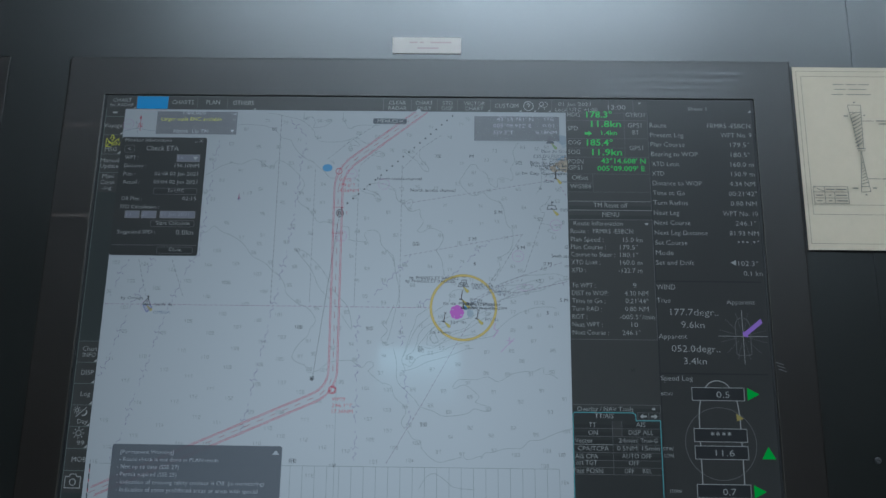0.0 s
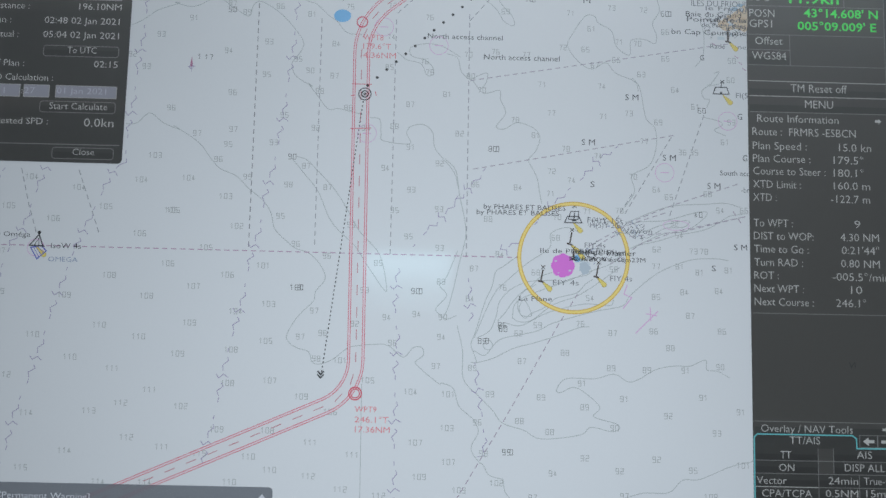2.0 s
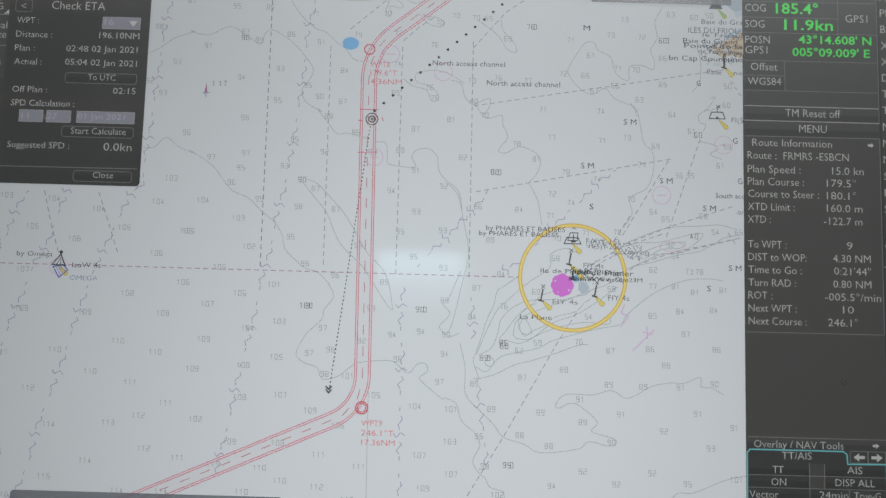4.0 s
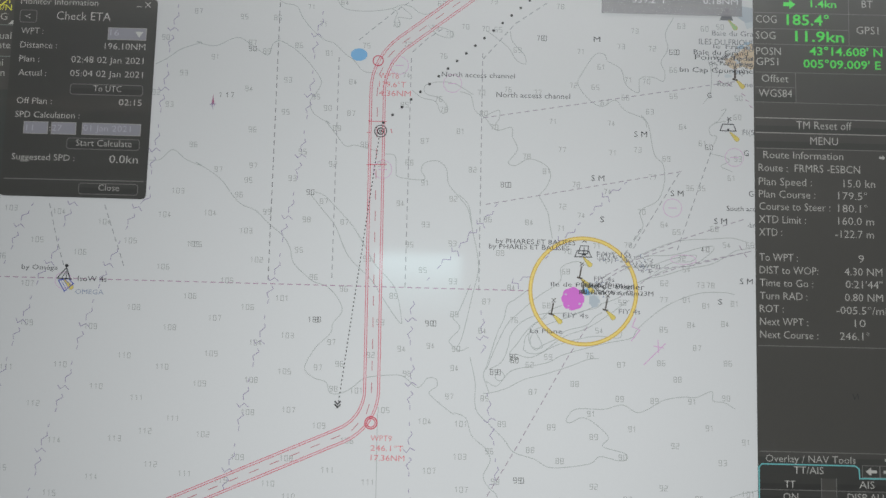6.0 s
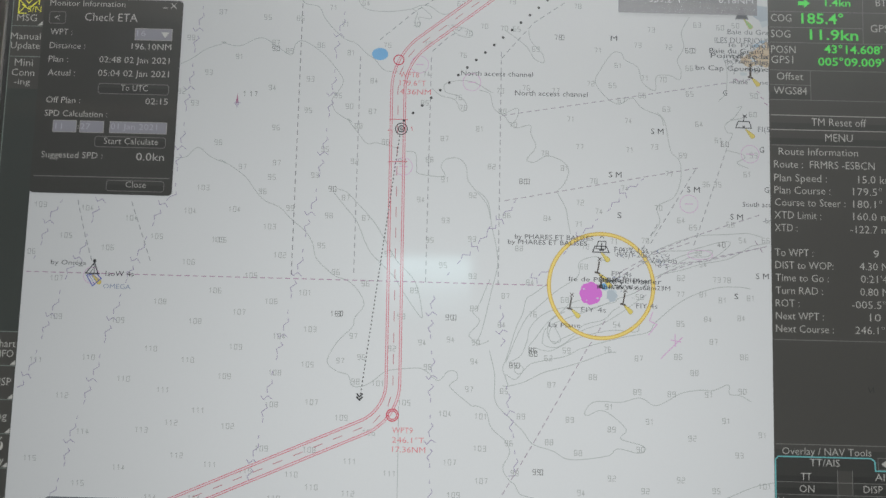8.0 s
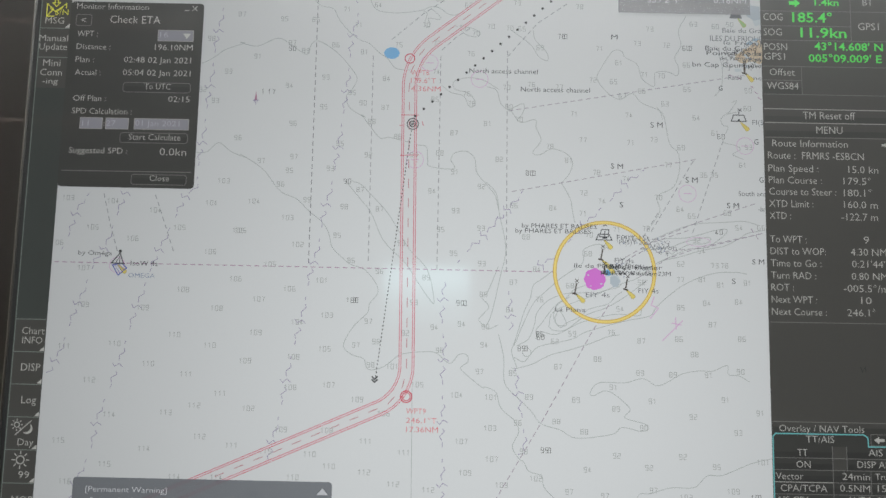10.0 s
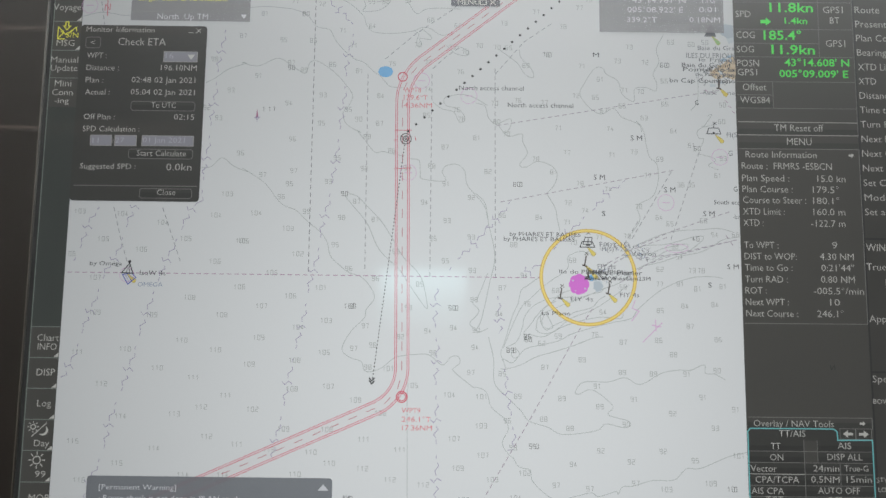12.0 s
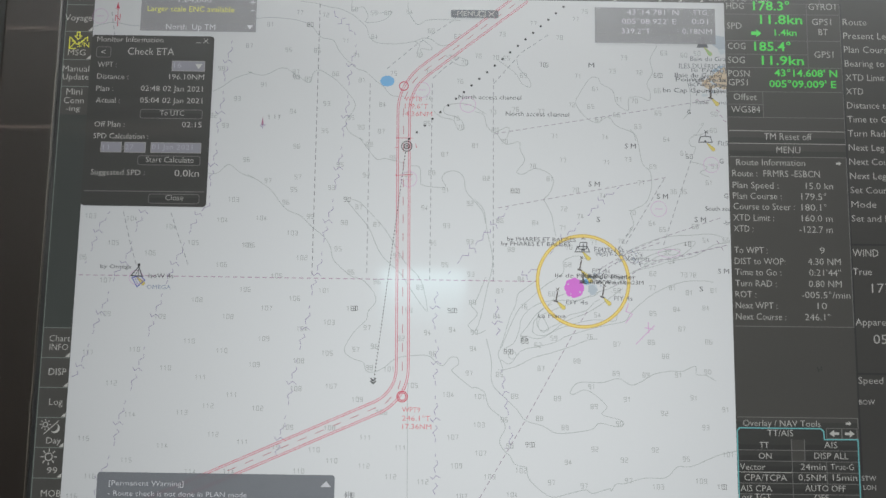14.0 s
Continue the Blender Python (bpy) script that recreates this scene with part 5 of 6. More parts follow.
stroke(bm, [(261.8, 138.6), (263.8, 138.6)], 0.8, DEEP["symbol"] + 0.08)
part("light_float", stroke(bm, [(262.0, 133.4), (263.0, 132.7), (263.9, 133.4)], 0.34, DEEP["symbol"] + 0.08), CHART_BLACK, chart)
part("dark_float", fill(bmesh.new(), [(321.0, 34.4), (322.4, 31.2), (325.6, 31.2), (327.0, 34.4)], DEEP["symbol"]), CHART_GREY, chart)
part("float_top_mark", fill(bmesh.new(), [(323.2, 31.0), (323.4, 28.8), (324.9, 28.8), (325.1, 31.0)], DEEP["symbol"] + 0.02), CHART_BLACK, chart)
# safe-water buoy: ball, tripod, and a tilted hatched float
bm = stroke(bmesh.new(), [(42.0, 155.4), (44.8, 160.0), (48.4, 156.7), (46.2, 154.6)], 0.45, DEEP["symbol"] + 0.05, True)
for k in range(3):
    stroke(bm, [(43.1 + 0.9 * k, 155.2 - 0.1 * k), (45.6 + 0.9 * k, 159.2 - 0.8 * k)], 0.22, DEEP["symbol"] + 0.055)
part("fairway_buoy", bm, BUOY_BLUE, chart)
bm = stroke(bmesh.new(), [(41.6, 154.4), (45.1, 150.0), (46.9, 154.7)], 0.5, DEEP["symbol"] + 0.09)
stroke(bm, [(43.4, 154.6), (45.1, 151.4), (45.2, 154.6)], 0.36, DEEP["symbol"] + 0.09)
part("buoy_body", stroke(bm, [(41.2, 154.5), (47.6, 154.8)], 0.5, DEEP["symbol"] + 0.1), CHART_BLACK, chart)
part("buoy_top_mark", fill(bmesh.new(), circle(45.1, 149.2, 0.75, 14), DEEP["symbol"] + 0.1), DOT, chart)
flare(44.4, 155.2, 44)
part("buoy_halo", stroke(bmesh.new(), circle(44.0, 155.4, 3.4, 30), 0.25, DEEP["symbol"], True), MAGENTA_PALE, chart)
# small wreck mark and its stem
part("spar_mark", fill(bmesh.new(), [(102.0, 78.0), (102.6, 73.6), (103.2, 77.9)], DEEP["symbol"]), SPAR, chart)
bm = stroke(bmesh.new(), [(101.2, 78.2), (104.2, 77.9)], 0.26, DEEP["symbol"] + 0.02)
stroke(bm, [(102.5, 78.0), (102.7, 80.2)], 0.22, DEEP["symbol"] + 0.02)
part("spar_stem", stroke(bm, circle(102.6, 78.2, 0.8, 14), 0.2, DEEP["symbol"] + 0.03, True), CABLE, chart)
for u, v in ((182.2, 58.6), (205.4, 66.0), (300.4, 117.6), (327.0, 95.0), (17.8, 22.2), (176.5, 104.4)):
    bm = stroke(bmesh.new(), circle(u, v, 3.9, 32), 0.25, DEEP["symbol"] - 0.1, True)
    part("precaution_mark", stroke(bm, [(u - 1.8, v), (u + 1.8, v)], 0.35, DEEP["symbol"] - 0.1), MAGENTA_PALE, chart)
bm = stroke(bmesh.new(), [(288.2, 184.2), (297.4, 175.0)], 0.4, DEEP["symbol"])
stroke(bm, [(292.4, 176.2), (296.8, 177.0)], 0.4, DEEP["symbol"])
part("magenta_mark", stroke(bm, [(294.2, 173.6), (294.4, 179.0)], 0.4, DEEP["symbol"]), MAGENTA_PALE, chart)
part("magenta_mark", stroke(bmesh.new(), [(284.8, 164.6), (283.4, 168.4), (286.6, 169.8), (283.0, 174.4)], 0.4, DEEP["symbol"]), MAGENTA_PALE, chart)
part("magenta_oval", stroke(bmesh.new(), circle(305.0, 139.6, 5.4, 32, 2.0), 0.25, DEEP["symbol"] - 0.1, True), MAGENTA_PALE, chart)
bm = bmesh.new()
for k in range(3):
    stroke(bm, [(149.4 + 1.3 * k, 255.6), (149.4 + 1.3 * k, 259.0)], 0.24, DEEP["symbol"])
part("foul_ground_mark", stroke(bm, [(148.6, 257.3), (153.0, 257.3)], 0.24, DEEP["symbol"]), CHART_GREY, chart)
# the north arrow
bm = stroke(bmesh.new(), [(26.8, 27.6), (26.5, 17.0)], 0.4, DEEP["symbol"])
fill(bm, [(25.6, 18.2), (26.4, 14.6), (27.4, 18.2)], DEEP["symbol"])
part("north_arrow", stroke(bm, [(25.4, 24.8), (25.6, 21.6), (27.8, 24.4), (27.9, 21.2)], 0.4, DEEP["symbol"] + 0.02), RED, chart)


# ---------------------------------------------------------------- rules, buttons and icons of the display
def rules(parent, material, lines, width=0.28, out=0.18):
    for u0, v0, u1, v1 in lines:
        part("rule", stroke(bmesh.new(), [(u0, v0), (u1, v1)], width, out), material, parent)


def button(parent, u0, v0, u1, v1, out, r=1.2, width=0.26):
    part("button", stroke(bmesh.new(), outline(u0, v0, u1, v1, r), width, out, True), UI_LINE, parent)


def button_face(parent, u0, v0, u1, v1, out):
    part("button_face", fill(bmesh.new(), outline(u0, v0 + 0.4 * (v1 - v0), u1, v1, 1.0), out), PANEL_LOW, parent)


def field(parent, u0, v0, u1, v1, out=1.0):
    entry = part("entry_field", fill(bmesh.new(), outline(u0, v0, u1, v1), out), FIELD, parent)
    part("field_edge", stroke(bmesh.new(), outline(u0, v0, u1, v1), 0.24, out + 0.04, True), UI_RULE, entry)


button(eta_window, 17.4, 38.8, 24.6, 44.2, 1.0, 1.0)
part("back_arrow", stroke(bmesh.new(), [(22.0, 40.6), (19.8, 41.5), (22.0, 42.4)], 0.3, 1.1), UI_TEXT, eta_window)
for u0, v0, u1, v1 in ((41.4, 71.0, 72.4, 75.5), (41.6, 94.7, 72.5, 99.3), (48.0, 114.0, 73.0, 118.6)):
    button(eta_window, u0, v0, u1, v1, 1.0)
    button_face(eta_window, u0, v0, u1, v1, 0.96)
for u0, v0, u1, v1 in ((56.0, 45.7, 72.4, 50.9), (22.8, 88.0, 33.0, 93.1), (34.6, 88.0, 45.0, 93.1), (47.7, 88.0, 72.6, 93.0)):
    field(eta_window, u0, v0, u1, v1)
part("drop_arrow", fill(bmesh.new(), [(67.6, 47.2), (71.2, 47.2), (69.4, 49.8)], 1.1), UI_TEXT, eta_window)
rules(eta_window, UI_LINE, [(16.0, 112.8, 75.2, 112.6)], 0.35, 1.0)
bm = stroke(bmesh.new(), [(67.6, 36.0), (69.8, 36.0)], 0.28, 1.1)
stroke(bm, [(71.2, 33.8), (73.6, 36.2)], 0.28, 1.1)
part("window_controls", stroke(bm, [(73.6, 33.8), (71.2, 36.2)], 0.28, 1.1), UI_TEXT, eta_window)
part("fold_arrow", fill(bmesh.new(), [(137.6, 253.6), (142.6, 253.6), (140.1, 250.8)], 1.0), UI_WARN, warning_window)
rules(scale_box, UI_LINE, [(38.6, 25.3, 97.3, 24.7)], 0.3, 1.0)
part("drop_arrow", fill(bmesh.new(), [(92.8, 26.4), (95.8, 26.4), (94.3, 28.6)], 1.1), UI_LIGHT, scale_box)
rules(scale_box, UI_LIGHT, [(94.0, 14.2, 96.6, 14.2), (95.3, 13.2, 95.3, 15.4), (94.2, 18.6, 96.4, 18.6)], 0.3, 1.0)
rules(cursor_box, UI_LINE, [(269.4, 23.6, 330.6, 23.3), (269.4, 28.2, 330.6, 27.9), (313.6, 14.0, 313.4, 23.4), (311.6, 28.0, 311.5, 32.8)], 0.26, 1.0)
bm = stroke(bmesh.new(), outline(210.6, 17.3, 213.6, 19.7), 0.3, 1.05, True)
stroke(bm, [(215.4, 17.3), (218.2, 19.7)], 0.3, 1.05)
part("tag_controls", stroke(bm, [(218.2, 17.3), (215.4, 19.7)], 0.3, 1.05), UI_TEXT, menu_tag)

# toolbar
part("active_button", fill(bmesh.new(), outline(22.4, 0.4, 45.2, 10.0), 0.1), UI_BLUE, toolbar, "bright blue button")
rules(toolbar, UI_LINE, [(22.2, 0.4, 22.2, 10), (66.9, 1.5, 66.9, 9.4), (88.9, 1.5, 88.9, 9.4), (203.2, 1.2, 203.2, 9.8), (223.5, 1.2, 223.5, 9.8), (242.5, 1.2, 242.5, 9.8),
                         (257.1, 1.2, 257.1, 9.8), (281.2, 1.2, 281.2, 9.8), (325.6, 1.2, 325.6, 9.8), (366.8, 1.2, 366.8, 9.8), (384.4, 1.2, 384.4, 9.8), (0, 0.2, 394, 0.2)])
for u in (21.6, 110.0, 280.6, 303.6, 314.0, 324.8):
    part("corner_mark", fill(bmesh.new(), [(u - 1.6, 10.1), (u, 8.5), (u, 10.1)], 0.2), UI_TEXT, toolbar)
bm = stroke(bmesh.new(), circle(308.7, 5.6, 3.5, 30), 0.5, 0.2, True)
part("help_icon", stroke(bm, [(307.6, 4.6), (308.0, 3.8), (309.2, 3.7), (309.8, 4.6), (308.8, 5.8), (308.7, 6.4)], 0.5, 0.2), UI_TEXT, toolbar)
bm = stroke(bmesh.new(), circle(318.2, 3.9, 1.5, 20), 0.45, 0.2, True)
stroke(bm, circle(318.2, 8.2, 2.3, 20, a0=180, a1=360), 0.45, 0.2)
part("user_icon", stroke(bm, circle(320.4, 4.4, 2.0, 20, a0=-100, a1=100), 0.45, 0.2), UI_TEXT, toolbar)
part("corner_mark", fill(bmesh.new(), [(388.4, 2.2), (390.4, 2.2), (389.2, 3.6)], 0.2), UI_TEXT, toolbar)

# side bar
for v0, v1 in ((10.8, 16.2), (16.6, 30.4), (30.8, 45.2), (45.6, 59.2), (59.6, 74.0), (180.6, 194.6), (195.0, 208.8), (209.2, 223.0), (223.4, 237.1), (237.5, 251.3), (251.7, 265.4), (265.8, 279.6)):
    part("menu_button", fill(bmesh.new(), outline(0.6, v0, 14.2, v1), 0.08), PANEL, side_bar)
rules(side_bar, UI_EDGE, [(0.4, v, 14.2, v) for v in (16.4, 30.6, 45.4, 59.4, 180.4, 194.8, 209.0, 223.2, 237.3, 251.5, 265.6)] + [(0.5, 10.6, 0.5, 73), (0.5, 73, 0.55, 180.4), (0.6, 180.4, 0.6, 293)], 0.3)
for v in (30.2, 45.0, 194.4, 208.6, 222.8, 236.9, 251.1):
    part("corner_mark", fill(bmesh.new(), [(12.0, v), (14.2, v - 2.0), (14.2, v)], 0.2), UI_TEXT, side_bar)
part("back_arrow", stroke(bmesh.new(), [(5.4, 13.2), (8.8, 13.2)], 1.2, 0.2), UI_TEXT, side_bar)
bm = stroke(bmesh.new(), [(3.0, 33.4), (3.0, 39.6), (6.6, 39.6)], 0.45, 0.2)
stroke(bm, [(3.0, 39.6), (6.0, 36.2), (3.0, 33.4)], 0.4, 0.2)
stroke(bm, [(8.6, 36.2), (12.0, 33.4), (12.0, 35.6)], 0.4, 0.2)
stroke(bm, [(4.4, 35.6), (7.4, 37.6), (10.4, 35.0)], 0.4, 0.2)
part("message_icon", stroke(bm, [(6.6, 30.9), (6.6, 33.0), (5.6, 33.0), (7.3, 34.9), (9.0, 33.0), (8.0, 33.0), (8.0, 30.9)], 0.45, 0.2, True), UI_YELLOW, side_bar)


def sun_icon(u, v, r, ray):
    bm = stroke(bmesh.new(), circle(u, v, r, 24), 0.45, 0.2, True)
    for k in range(8):
        c, s = math.cos(radians(45 * k)), math.sin(radians(45 * k))
        stroke(bm, [(u + (r + 0.7) * c, v + (r + 0.7) * s), (u + (r + ray) * c, v + (r + ray) * s)], 0.45, 0.2)
    part("sun_icon", bm, UI_TEXT, side_bar)


sun_icon(4.9, 226.6, 1.1, 1.5)
sun_icon(7.6, 241.6, 1.7, 2.2)
bm = stroke(bmesh.new(), [(4.4, 231.0), (11.2, 224.6)], 0.4, 0.2)
part("moon_icon", fill(bm, circle(9.6, 228.2, 2.3, 14, a0=-50, a1=130) + list(reversed(circle(8.8, 227.6, 2.2, 14, a0=-35, a1=115))), 0.2), UI_TEXT, side_bar)
bm = stroke(bmesh.new(), [(2.2, 269.4), (4.8, 269.4), (5.6, 267.8), (9.0, 267.8), (9.8, 269.4), (12.4, 269.4), (12.4, 276.6), (2.2, 276.6)], 0.5, 0.2, True)
part("camera_icon", stroke(bm, circle(7.3, 272.9, 2.0, 24), 0.5, 0.2, True), UI_TEXT, side_bar)

# readings column
rules(info_column, UI_LINE, [(336.2, 10.6, 394.4, 10.4), (336.2, 16.3, 394.0, 16.1), (336.2, 30.3, 394.0, 30.0), (336.2, 37.5, 377.4, 37.3), (336.2, 44.4, 394.0, 44.2),
                             (377.6, 10.6, 377.4, 44.2), (394.4, 10.4, 394.4, 84), (336.2, 57.0, 394, 56.8), (336.2, 63.6, 354.0, 63.6), (353.8, 57, 353.9, 70.2), (336.2, 70.3, 394.2, 70.2)], 0.22)
for v0, v1 in ((80.6, 83.4), (87.4, 90.2), (220.4, 223.0), (66.8, 70.0)):
    part("button_shade", fill(bmesh.new(), outline(336.3, v0, 394.2 if v0 > 70 else 353.6, v1), 0.1), PANEL_DARK, info_column)
rules(info_column, UI_RULE, [(336.2, 77.2, 394.2, 77.2), (336.2, 83.7, 394.4, 83.6)], 0.36)
rules(info_column, UI_LINE, [(336.4, 90.6, 394.4, 90.4), (394.4, 90.4, 394.3, 174.6), (336.4, 174.8, 394.4, 174.6), (336.4, 218.2, 394.0, 218.1), (394, 218.1, 394, 223)], 0.3)
part("drift_arrow", fill(bmesh.new(), [(349.0, 25.4), (351.6, 25.4), (351.6, 24.2), (354.2, 26.3), (351.6, 28.4), (351.6, 27.2), (349.0, 27.2)], 0.25), UI_GREEN, info_column)
for u, v in ((390.6, 93.4), (389.6, 220.6)):
    part("fold_arrow", fill(bmesh.new(), [(u - 1.4, v - 0.5), (u, v - 0.5), (u, v - 1.1), (u + 1.2, v), (u, v + 1.1), (u, v + 0.5), (u - 1.4, v + 0.5)], 0.25), UI_TEXT, info_column)
# tools box
tab = [(336.0, 290.0), (336.0, 224.6), (337.2, 223.3), (375.8, 223.2), (377.4, 224.4), (377.6, 228.3), (393.6, 228.1), (393.6, 290.0)]
part("tab_edge", stroke(bmesh.new(), tab, 0.5, 0.3), UI_CYAN, tools_box, "cyan tab outline")
for u0, v0, u1, v1 in ((336.4, 229.0, 361.6, 233.5), (368.2, 228.6, 393.4, 233.5), (336.4, 233.9, 361.6, 238.6), (368.2, 233.8, 393.4, 238.6), (336.4, 239.0, 361.6, 243.6), (362.0, 239.0, 378.0, 243.6),
                       (378.4, 239.0, 393.4, 243.6), (336.4, 244.2, 361.6, 248.8), (362.0, 244.2, 378.0, 248.8), (378.4, 244.2, 393.4, 248.8), (336.4, 249.2, 361.6, 253.8), (362.0, 249.2, 393.4, 253.8)):
    part("cell", fill(bmesh.new(), outline(u0, v0 + 0.45 * (v1 - v0), u1, v1), 0.13), PANEL_LOW, tools_box)
part("cell", fill(bmesh.new(), outline(362.0, 228.6, 367.8, 238.5), 0.13), PANEL, tools_box)
rules(tools_box, UI_LINE, [(336.3, v, 393.4, v - 0.1) for v in (233.6, 238.7, 243.9, 249.0, 254.0, 258.5, 262.9)] + [(361.8, 228.4, 361.8, 263), (368.0, 228.4, 368.0, 238.7), (378.2, 238.7, 378.2, 249)], 0.24)
rules(tools_box, UI_TEXT, [(336.4, 243.9, 361.6, 243.9)], 0.26, 0.2)
for u, way in ((382.4, -1), (389.8, 1)):
    part("step_button", stroke(bmesh.new(), outline(u - 3.6, 223.0, u + 3.6, 227.8), 0.24, 0.2, True), UI_LINE, tools_box)
    part("step_arrow", fill(bmesh.new(), [(u + way * a, 225.4 + b) for a, b in ([(-2.3, -0.6), (0, -0.6), (0, -1.7), (2.3, 0), (0, 1.7), (0, 0.6), (-2.3, 0.6)][::way])], 0.3), UI_TEXT, tools_box)

# small dark mark in the shape of an M
part("dark_mark", stroke(bmesh.new(), [(375.5, 193.9), (376.2, 196.0), (377.6, 193.8), (377.8, 196.0)], 0.4, 0.35), UI_BLACK, info_column, "small dark M-shaped mark on the readings column")

# conning panel
rules(conning_panel, UI_BLACK, [(395.0, 134.0, 467, 134.0), (395.0, 196.9, 467, 196.9), (394.9, 10.0, 394.9, 293)], 0.9, 0.1)
rules(conning_panel, UI_LINE, [(395, 0.2, 469, 0.2)], 0.3, 0.1)
part("corner_mark", fill(bmesh.new(), [(466.8, 9.4), (469.0, 7.4), (469.0, 9.4)], 0.2), UI_TEXT, conning_panel)
part("drift_arrow", fill(bmesh.new(), [(450.8, 118.6), (450.8, 122.4), (447.0, 120.5)], 0.2), UI_TEXT, conning_panel)
# wind rose: cross, spokes and hull
rules(conning_panel, UI_TEXT, [(452.1, 153.2, 452.1, 190.2), (435.6, 171.4, 468.6, 171.4)], 0.34, 0.2)
bm = bmesh.new()
for k in range(12):
    c, s = math.cos(radians(15 + 30 * k)), math.sin(radians(15 + 30 * k))
    for q in range(9):
        r = 4.5 + 1.35 * q
        stroke(bm, [(452.1 + r * c, 171.4 + r * s), (452.1 + (r + 0.6) * c, 171.4 + (r + 0.6) * s)], 0.42, 0.2)
part("wind_spokes", bm, UI_LINE, conning_panel)
hull = [(447.1, 183.0), (447.1, 165.0)] + circle(452.1, 165.0, 5.0, 16, 6.2, 180, 360) + [(457.1, 165.0), (457.1, 183.0), (455.8, 184.2), (448.4, 184.2)]
part("wind_hull", stroke(bmesh.new(), hull, 0.4, 0.25, True), UI_LINE, conning_panel)
a, b = Vector((452.2, 171.2)), Vector((464.8, 161.0))
d = (b - a).normalized()
n = Vector((-d.y, d.x))
shaft = [a, a + d * 1.6 + n * 2.6, a + d * 3.0 + n * 1.5, b + n * 1.5, b + d * 0.8 - n * 1.5, a + d * 3.0 - n * 1.5, a + d * 1.6 - n * 2.6]
ring = [(p.x, p.y) for p in shaft]
part("wind_arrow", fill(bmesh.new(), ring, 0.35), UI_VIOLET, conning_panel, "violet wind arrow")
# digits that are not available show as stars


def star(u, v, r):
    bm = bmesh.new()
    for k in range(3):
        c, q = math.cos(radians(90 + 60 * k)), math.sin(radians(90 + 60 * k))
        stroke(bm, [(u - r * c, v - r * q), (u + r * c, v + r * q)], 0.36 * r, 0.3 + 0.01 * k + 0.16)
    part("star", bm, UI_TEXT, conning_panel)


for u in (427.3, 430.9, 434.8, 438.3):
    star(u, 235.9, 1.25)
for u in (453.6, 456.6, 459.6, 464.4):
    star(u, 105.7, 0.8)
part("point", fill(bmesh.new(), circle(462.2, 106.9, 0.26, 10), 0.35), UI_TEXT, conning_panel)
part("degree_mark", stroke(bmesh.new(), circle(467.2, 105.2, 0.5, 14), 0.22, 0.35, True), UI_TEXT, conning_panel)
# speed log: hull, turn ring, boxes and arrows
part("log_ring", stroke(bmesh.new(), circle(432.6, 242.2, 23.2, 72), 0.36, 0.2, True), UI_LINE, conning_panel)
bm = stroke(bmesh.new(), circle(432.5, 209.0, 8.6, 20, 7.6, 200, 340), 0.6, 0.22)
stroke(bm, smooth([(420.8, 214.4), (419.5, 222), (419.2, 235), (419.2, 292)]), 0.6, 0.22)
stroke(bm, smooth([(444.8, 214.4), (445.8, 222), (446.2, 235), (446.2, 292)]), 0.6, 0.22)
part("log_hull", bm, UI_TEXT, conning_panel)
for v in (206.0, 232.7, 243.8, 268.0):
    reading = part("log_box", fill(bmesh.new(), outline(415.4, v, 450.0, v + 8.4), 0.23), UI_BLACK, conning_panel)
    part("log_box_edge", stroke(bmesh.new(), outline(415.4, v, 450.0, v + 8.4), 0.4, 0.26, True), UI_TEXT, conning_panel)
for v in (210.0, 272.2):
    part("log_arrow", fill(bmesh.new(), [(452.1, v - 4.1), (460.0, v), (452.1, v + 4.1)], 0.3), UI_ARROW_GREEN, conning_panel, "green arrow")
part("log_arrow", fill(bmesh.new(), [(458.8, 251.7), (463.3, 243.8), (467.9, 251.7)], 0.3), UI_ARROW_GREEN, conning_panel, "green arrow")
part("turn_marker", fill(bmesh.new(), [(443.8, 222.6), (448.8, 226.0), (444.0, 227.6)], 0.3), UI_OLIVE, conning_panel, "ochre marker")
lettering(conning_panel, UI_TEXT, [("0.7", 431.8, 440.4, 274.6, 4.1), ("STERN", 397.6, 405.0, 273.6, 2.0)], 0.45)

# ---------------------------------------------------------------- label and paper on the console
plaque = thing("name_plate", spot(233.9, -35.2), "small cream plastic label with faded print above the monitor", "label")
part("plate", block(bmesh.new(), 208.4, -48.4, 259.4, -35.2, 0.02, 0.7, 0.3), PLAQUE, plaque)
bm = bmesh.new()
for u0, u1, v in ((221.0, 227.0, -44.2), (228.6, 231.4, -44.2), (236.6, 252.0, -44.2), (227.0, 242.6, -39.6)):
    stroke(bm, [(u0, v), (u1, v)], 1.2, 0.78)
part("print_bars", bm, PLAQUE_INK, plaque, "faded unreadable print")

sheet = thing("pinned_drawing", spot(598, 111), "cream paper sheet with a small technical drawing fixed beside the monitor", "paper")
bm = bmesh.new()
cols, rws = 14, 10
grid = [[bm.verts.new(spot(501.2 + 194 * i / cols, -26.4 + 137.4 * j / rws, 0.9 + 0.7 * math.sin(i * 0.55) * (j / rws) ** 2 + 0.3 * (j / rws))) for i in range(cols + 1)] for j in range(rws + 1)]
for j in range(rws):
    for i in range(cols):
        bm.faces.new((grid[j][i], grid[j + 1][i], grid[j + 1][i + 1], grid[j][i + 1]))
bmesh.ops.recalc_face_normals(bm, faces=bm.faces[:])
ex = bmesh.ops.extrude_face_region(bm, geom=bm.faces[:])
bmesh.ops.translate(bm, verts=[g for g in ex["geom"] if isinstance(g, bmesh.types.BMVert)], vec=(0, 0.0003, 0))
bmesh.ops.recalc_face_normals(bm, faces=bm.faces[:])
part("page", bm, PAPER, sheet)
INKED = 2.2


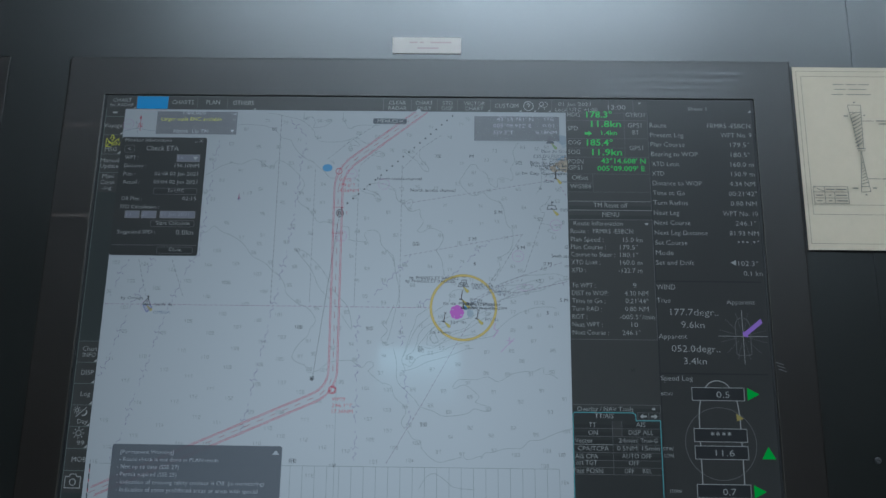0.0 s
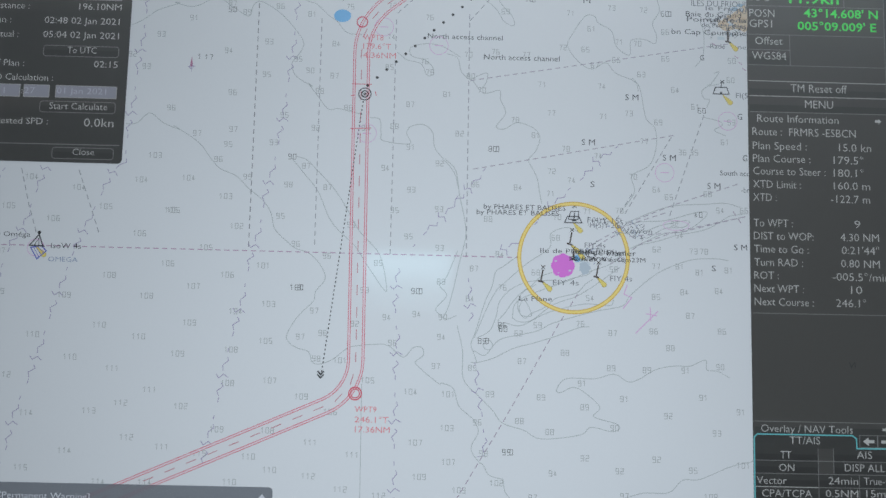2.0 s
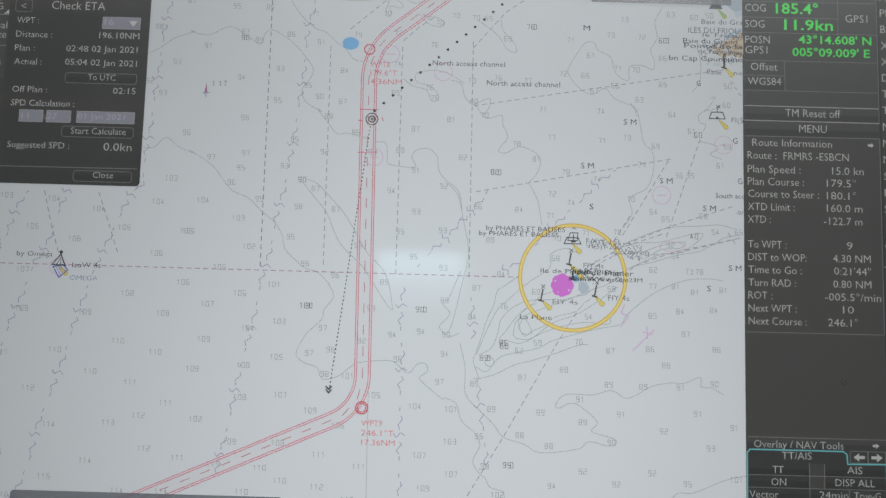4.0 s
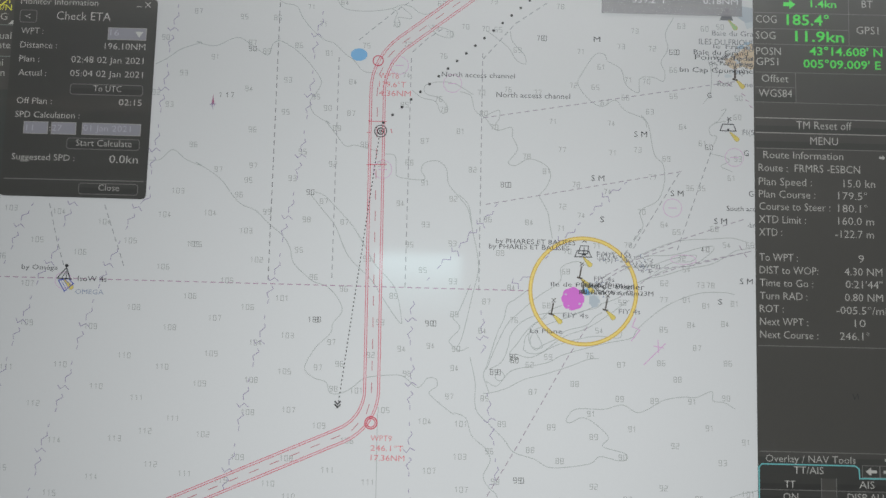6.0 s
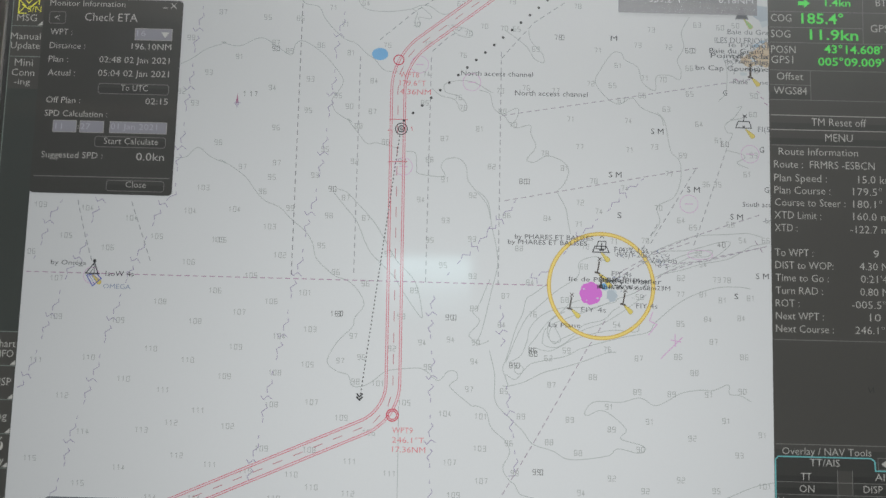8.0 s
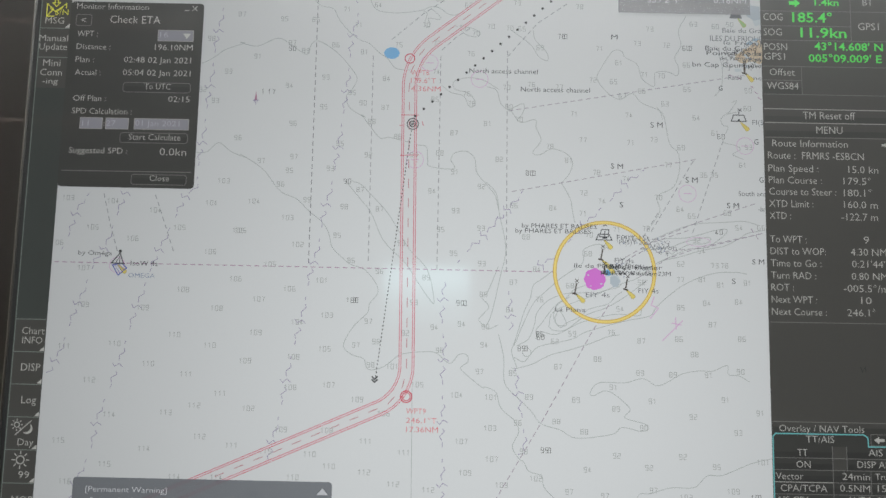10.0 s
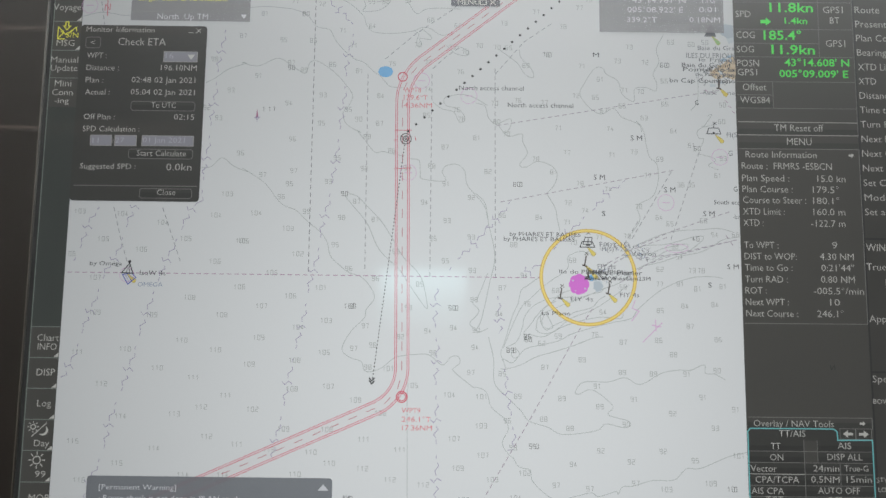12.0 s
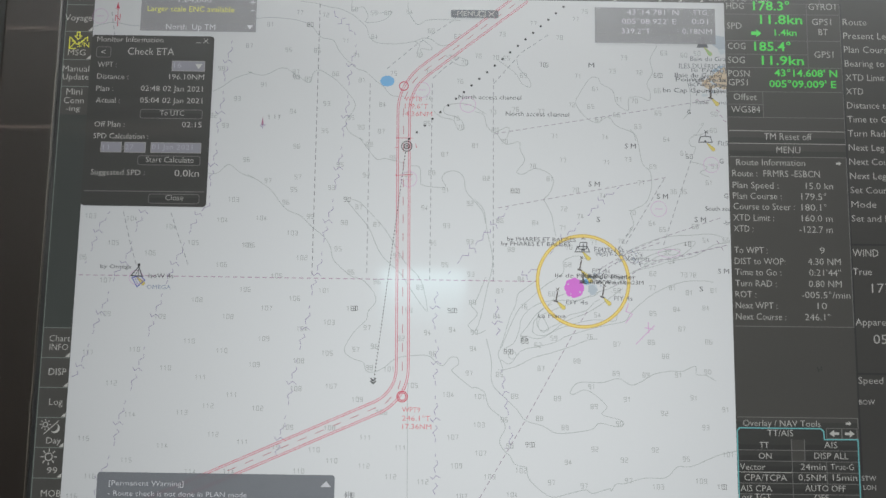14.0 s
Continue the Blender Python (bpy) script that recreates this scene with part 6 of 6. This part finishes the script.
def ink(name, lines, width=0.35):
    bm = bmesh.new()
    for line in lines:
        stroke(bm, line, width, INKED)
    part(name, bm, INK, sheet)


ink("border", [[(503.2, -22.6), (693, -22.6)], [(503.2, -22.6), (503.2, 106.6), (693, 106.6)], [(506.4, -18.6), (690, -18.6)], [(506.4, -18.6), (506.4, 85.6), (690, 85.6), (690, -18.6)], [(507, 78.6), (690, 78.6)]], 0.3)
ink("title_bars", [[(529, -12.4), (537, -12.4)], [(538.6, -12.4), (546, -12.4)], [(547.4, -12.4), (555, -12.4)], [(530, -8.6), (538, -8.6)], [(540, -8.6), (553, -8.6)], [(527.6, -4.6), (536, -4.6)], [(538, -4.6), (556, -4.6)]], 0.55)
ink("upper_sector", [[(538.0, 3.6), (547.4, 3.6), (546.2, 36.6), (543.0, 36.6), (538.0, 3.6)], [(538.9, 9.2), (547.2, 9.2)], [(541.6, 36.8), (547.6, 36.8)], [(542.0, 38.4), (547.2, 38.4)]], 0.45)
ink("upper_hatch", [[(539.0 + 0.115 * (k * 2.6), 11.6 + 2.6 * k), (min(547.0, 542.8 + 0.115 * 2.6 * k), 9.4 + 2.6 * k)] for k in range(10)] + [[(540.0 + 0.1 * k, 14.5 + 2.6 * k), (546.9 - 0.02 * k, 10.2 + 2.6 * k)] for k in range(9)], 0.4)
ink("lower_sector", [[(543.9, 39.0), (543.6, 45.0), (541.3, 69.1), (547.8, 68.7), (544.9, 45.0), (544.4, 39.0)], [(541.8, 65.0), (547.3, 65.0)]], 0.45)
ink("lower_hatch", [[(543.2 - 0.09 * 2.2 * k, 48 + 2.2 * k), (545.3 + 0.11 * 2.2 * k, 46.2 + 2.2 * k)] for k in range(8)], 0.4)
ink("leader", [[(547.6, 15.7), (555.8, 15.7)], [(547.4, 59.2), (555.9, 59.2)]], 0.5)
ink("note_bars", [[(557.2, 15.6), (566, 15.6)], [(559, 17.9), (565, 17.9)], [(557.2, 59.2), (566, 59.2)], [(559, 61.4), (564, 61.4)], [(534.4, 12.0), (537.6, 12.0)], [(548.6, 11.4), (549.8, 11.4)], [(535.6, 66.2), (539.4, 66.2)], [(549.4, 66), (552.4, 66)], [(542.2, 1.6), (543.6, 1.6)], [(543.8, 71.0), (545.2, 71.0)]], 0.8)
ink("table_grid", [[(508, 65.2), (532, 65.2), (532, 77.6), (508, 77.6), (508, 65.2)], [(508, 69.2), (532, 69.2)], [(508, 73.6), (532, 73.6)], [(515.7, 65.2), (515.7, 77.6)], [(522.4, 69.2), (522.4, 77.6)], [(508, 65.2), (515.7, 69.2)]], 0.4)
ink("table_bars", [[(516.6, 67.3), (522.6, 67.3)], [(523.4, 67.3), (531, 67.3)], [(509.4, 71.6), (514.4, 71.6)], [(518.4, 71.6), (520, 71.6)], [(523.4, 71.6), (531, 71.6)], [(509.8, 75.7), (513.4, 75.7)], [(518.0, 75.7), (520.2, 75.7)], [(523.6, 75.7), (531, 75.7)]], 0.75)

for u, v in ((533.8, 251.4), (533.8, 330.0)):
    screw = thing("panel_screw", spot(u, v), "small steel screw in the console panel", "screw")
    bm = bmesh.new()
    bmesh.ops.create_cone(bm, cap_ends=True, segments=20, radius1=0.0026, radius2=0.002, depth=0.0014, matrix=Matrix.Translation(spot(u, v, 0.6)) @ Matrix.Rotation(radians(90), 4, "X"))
    part("head", bm, STEEL, screw)
    part("slot", stroke(bmesh.new(), [(u - 1.3, v - 0.5), (u + 1.3, v + 0.5)], 0.45, 1.3), CONSOLE_EDGE, screw)
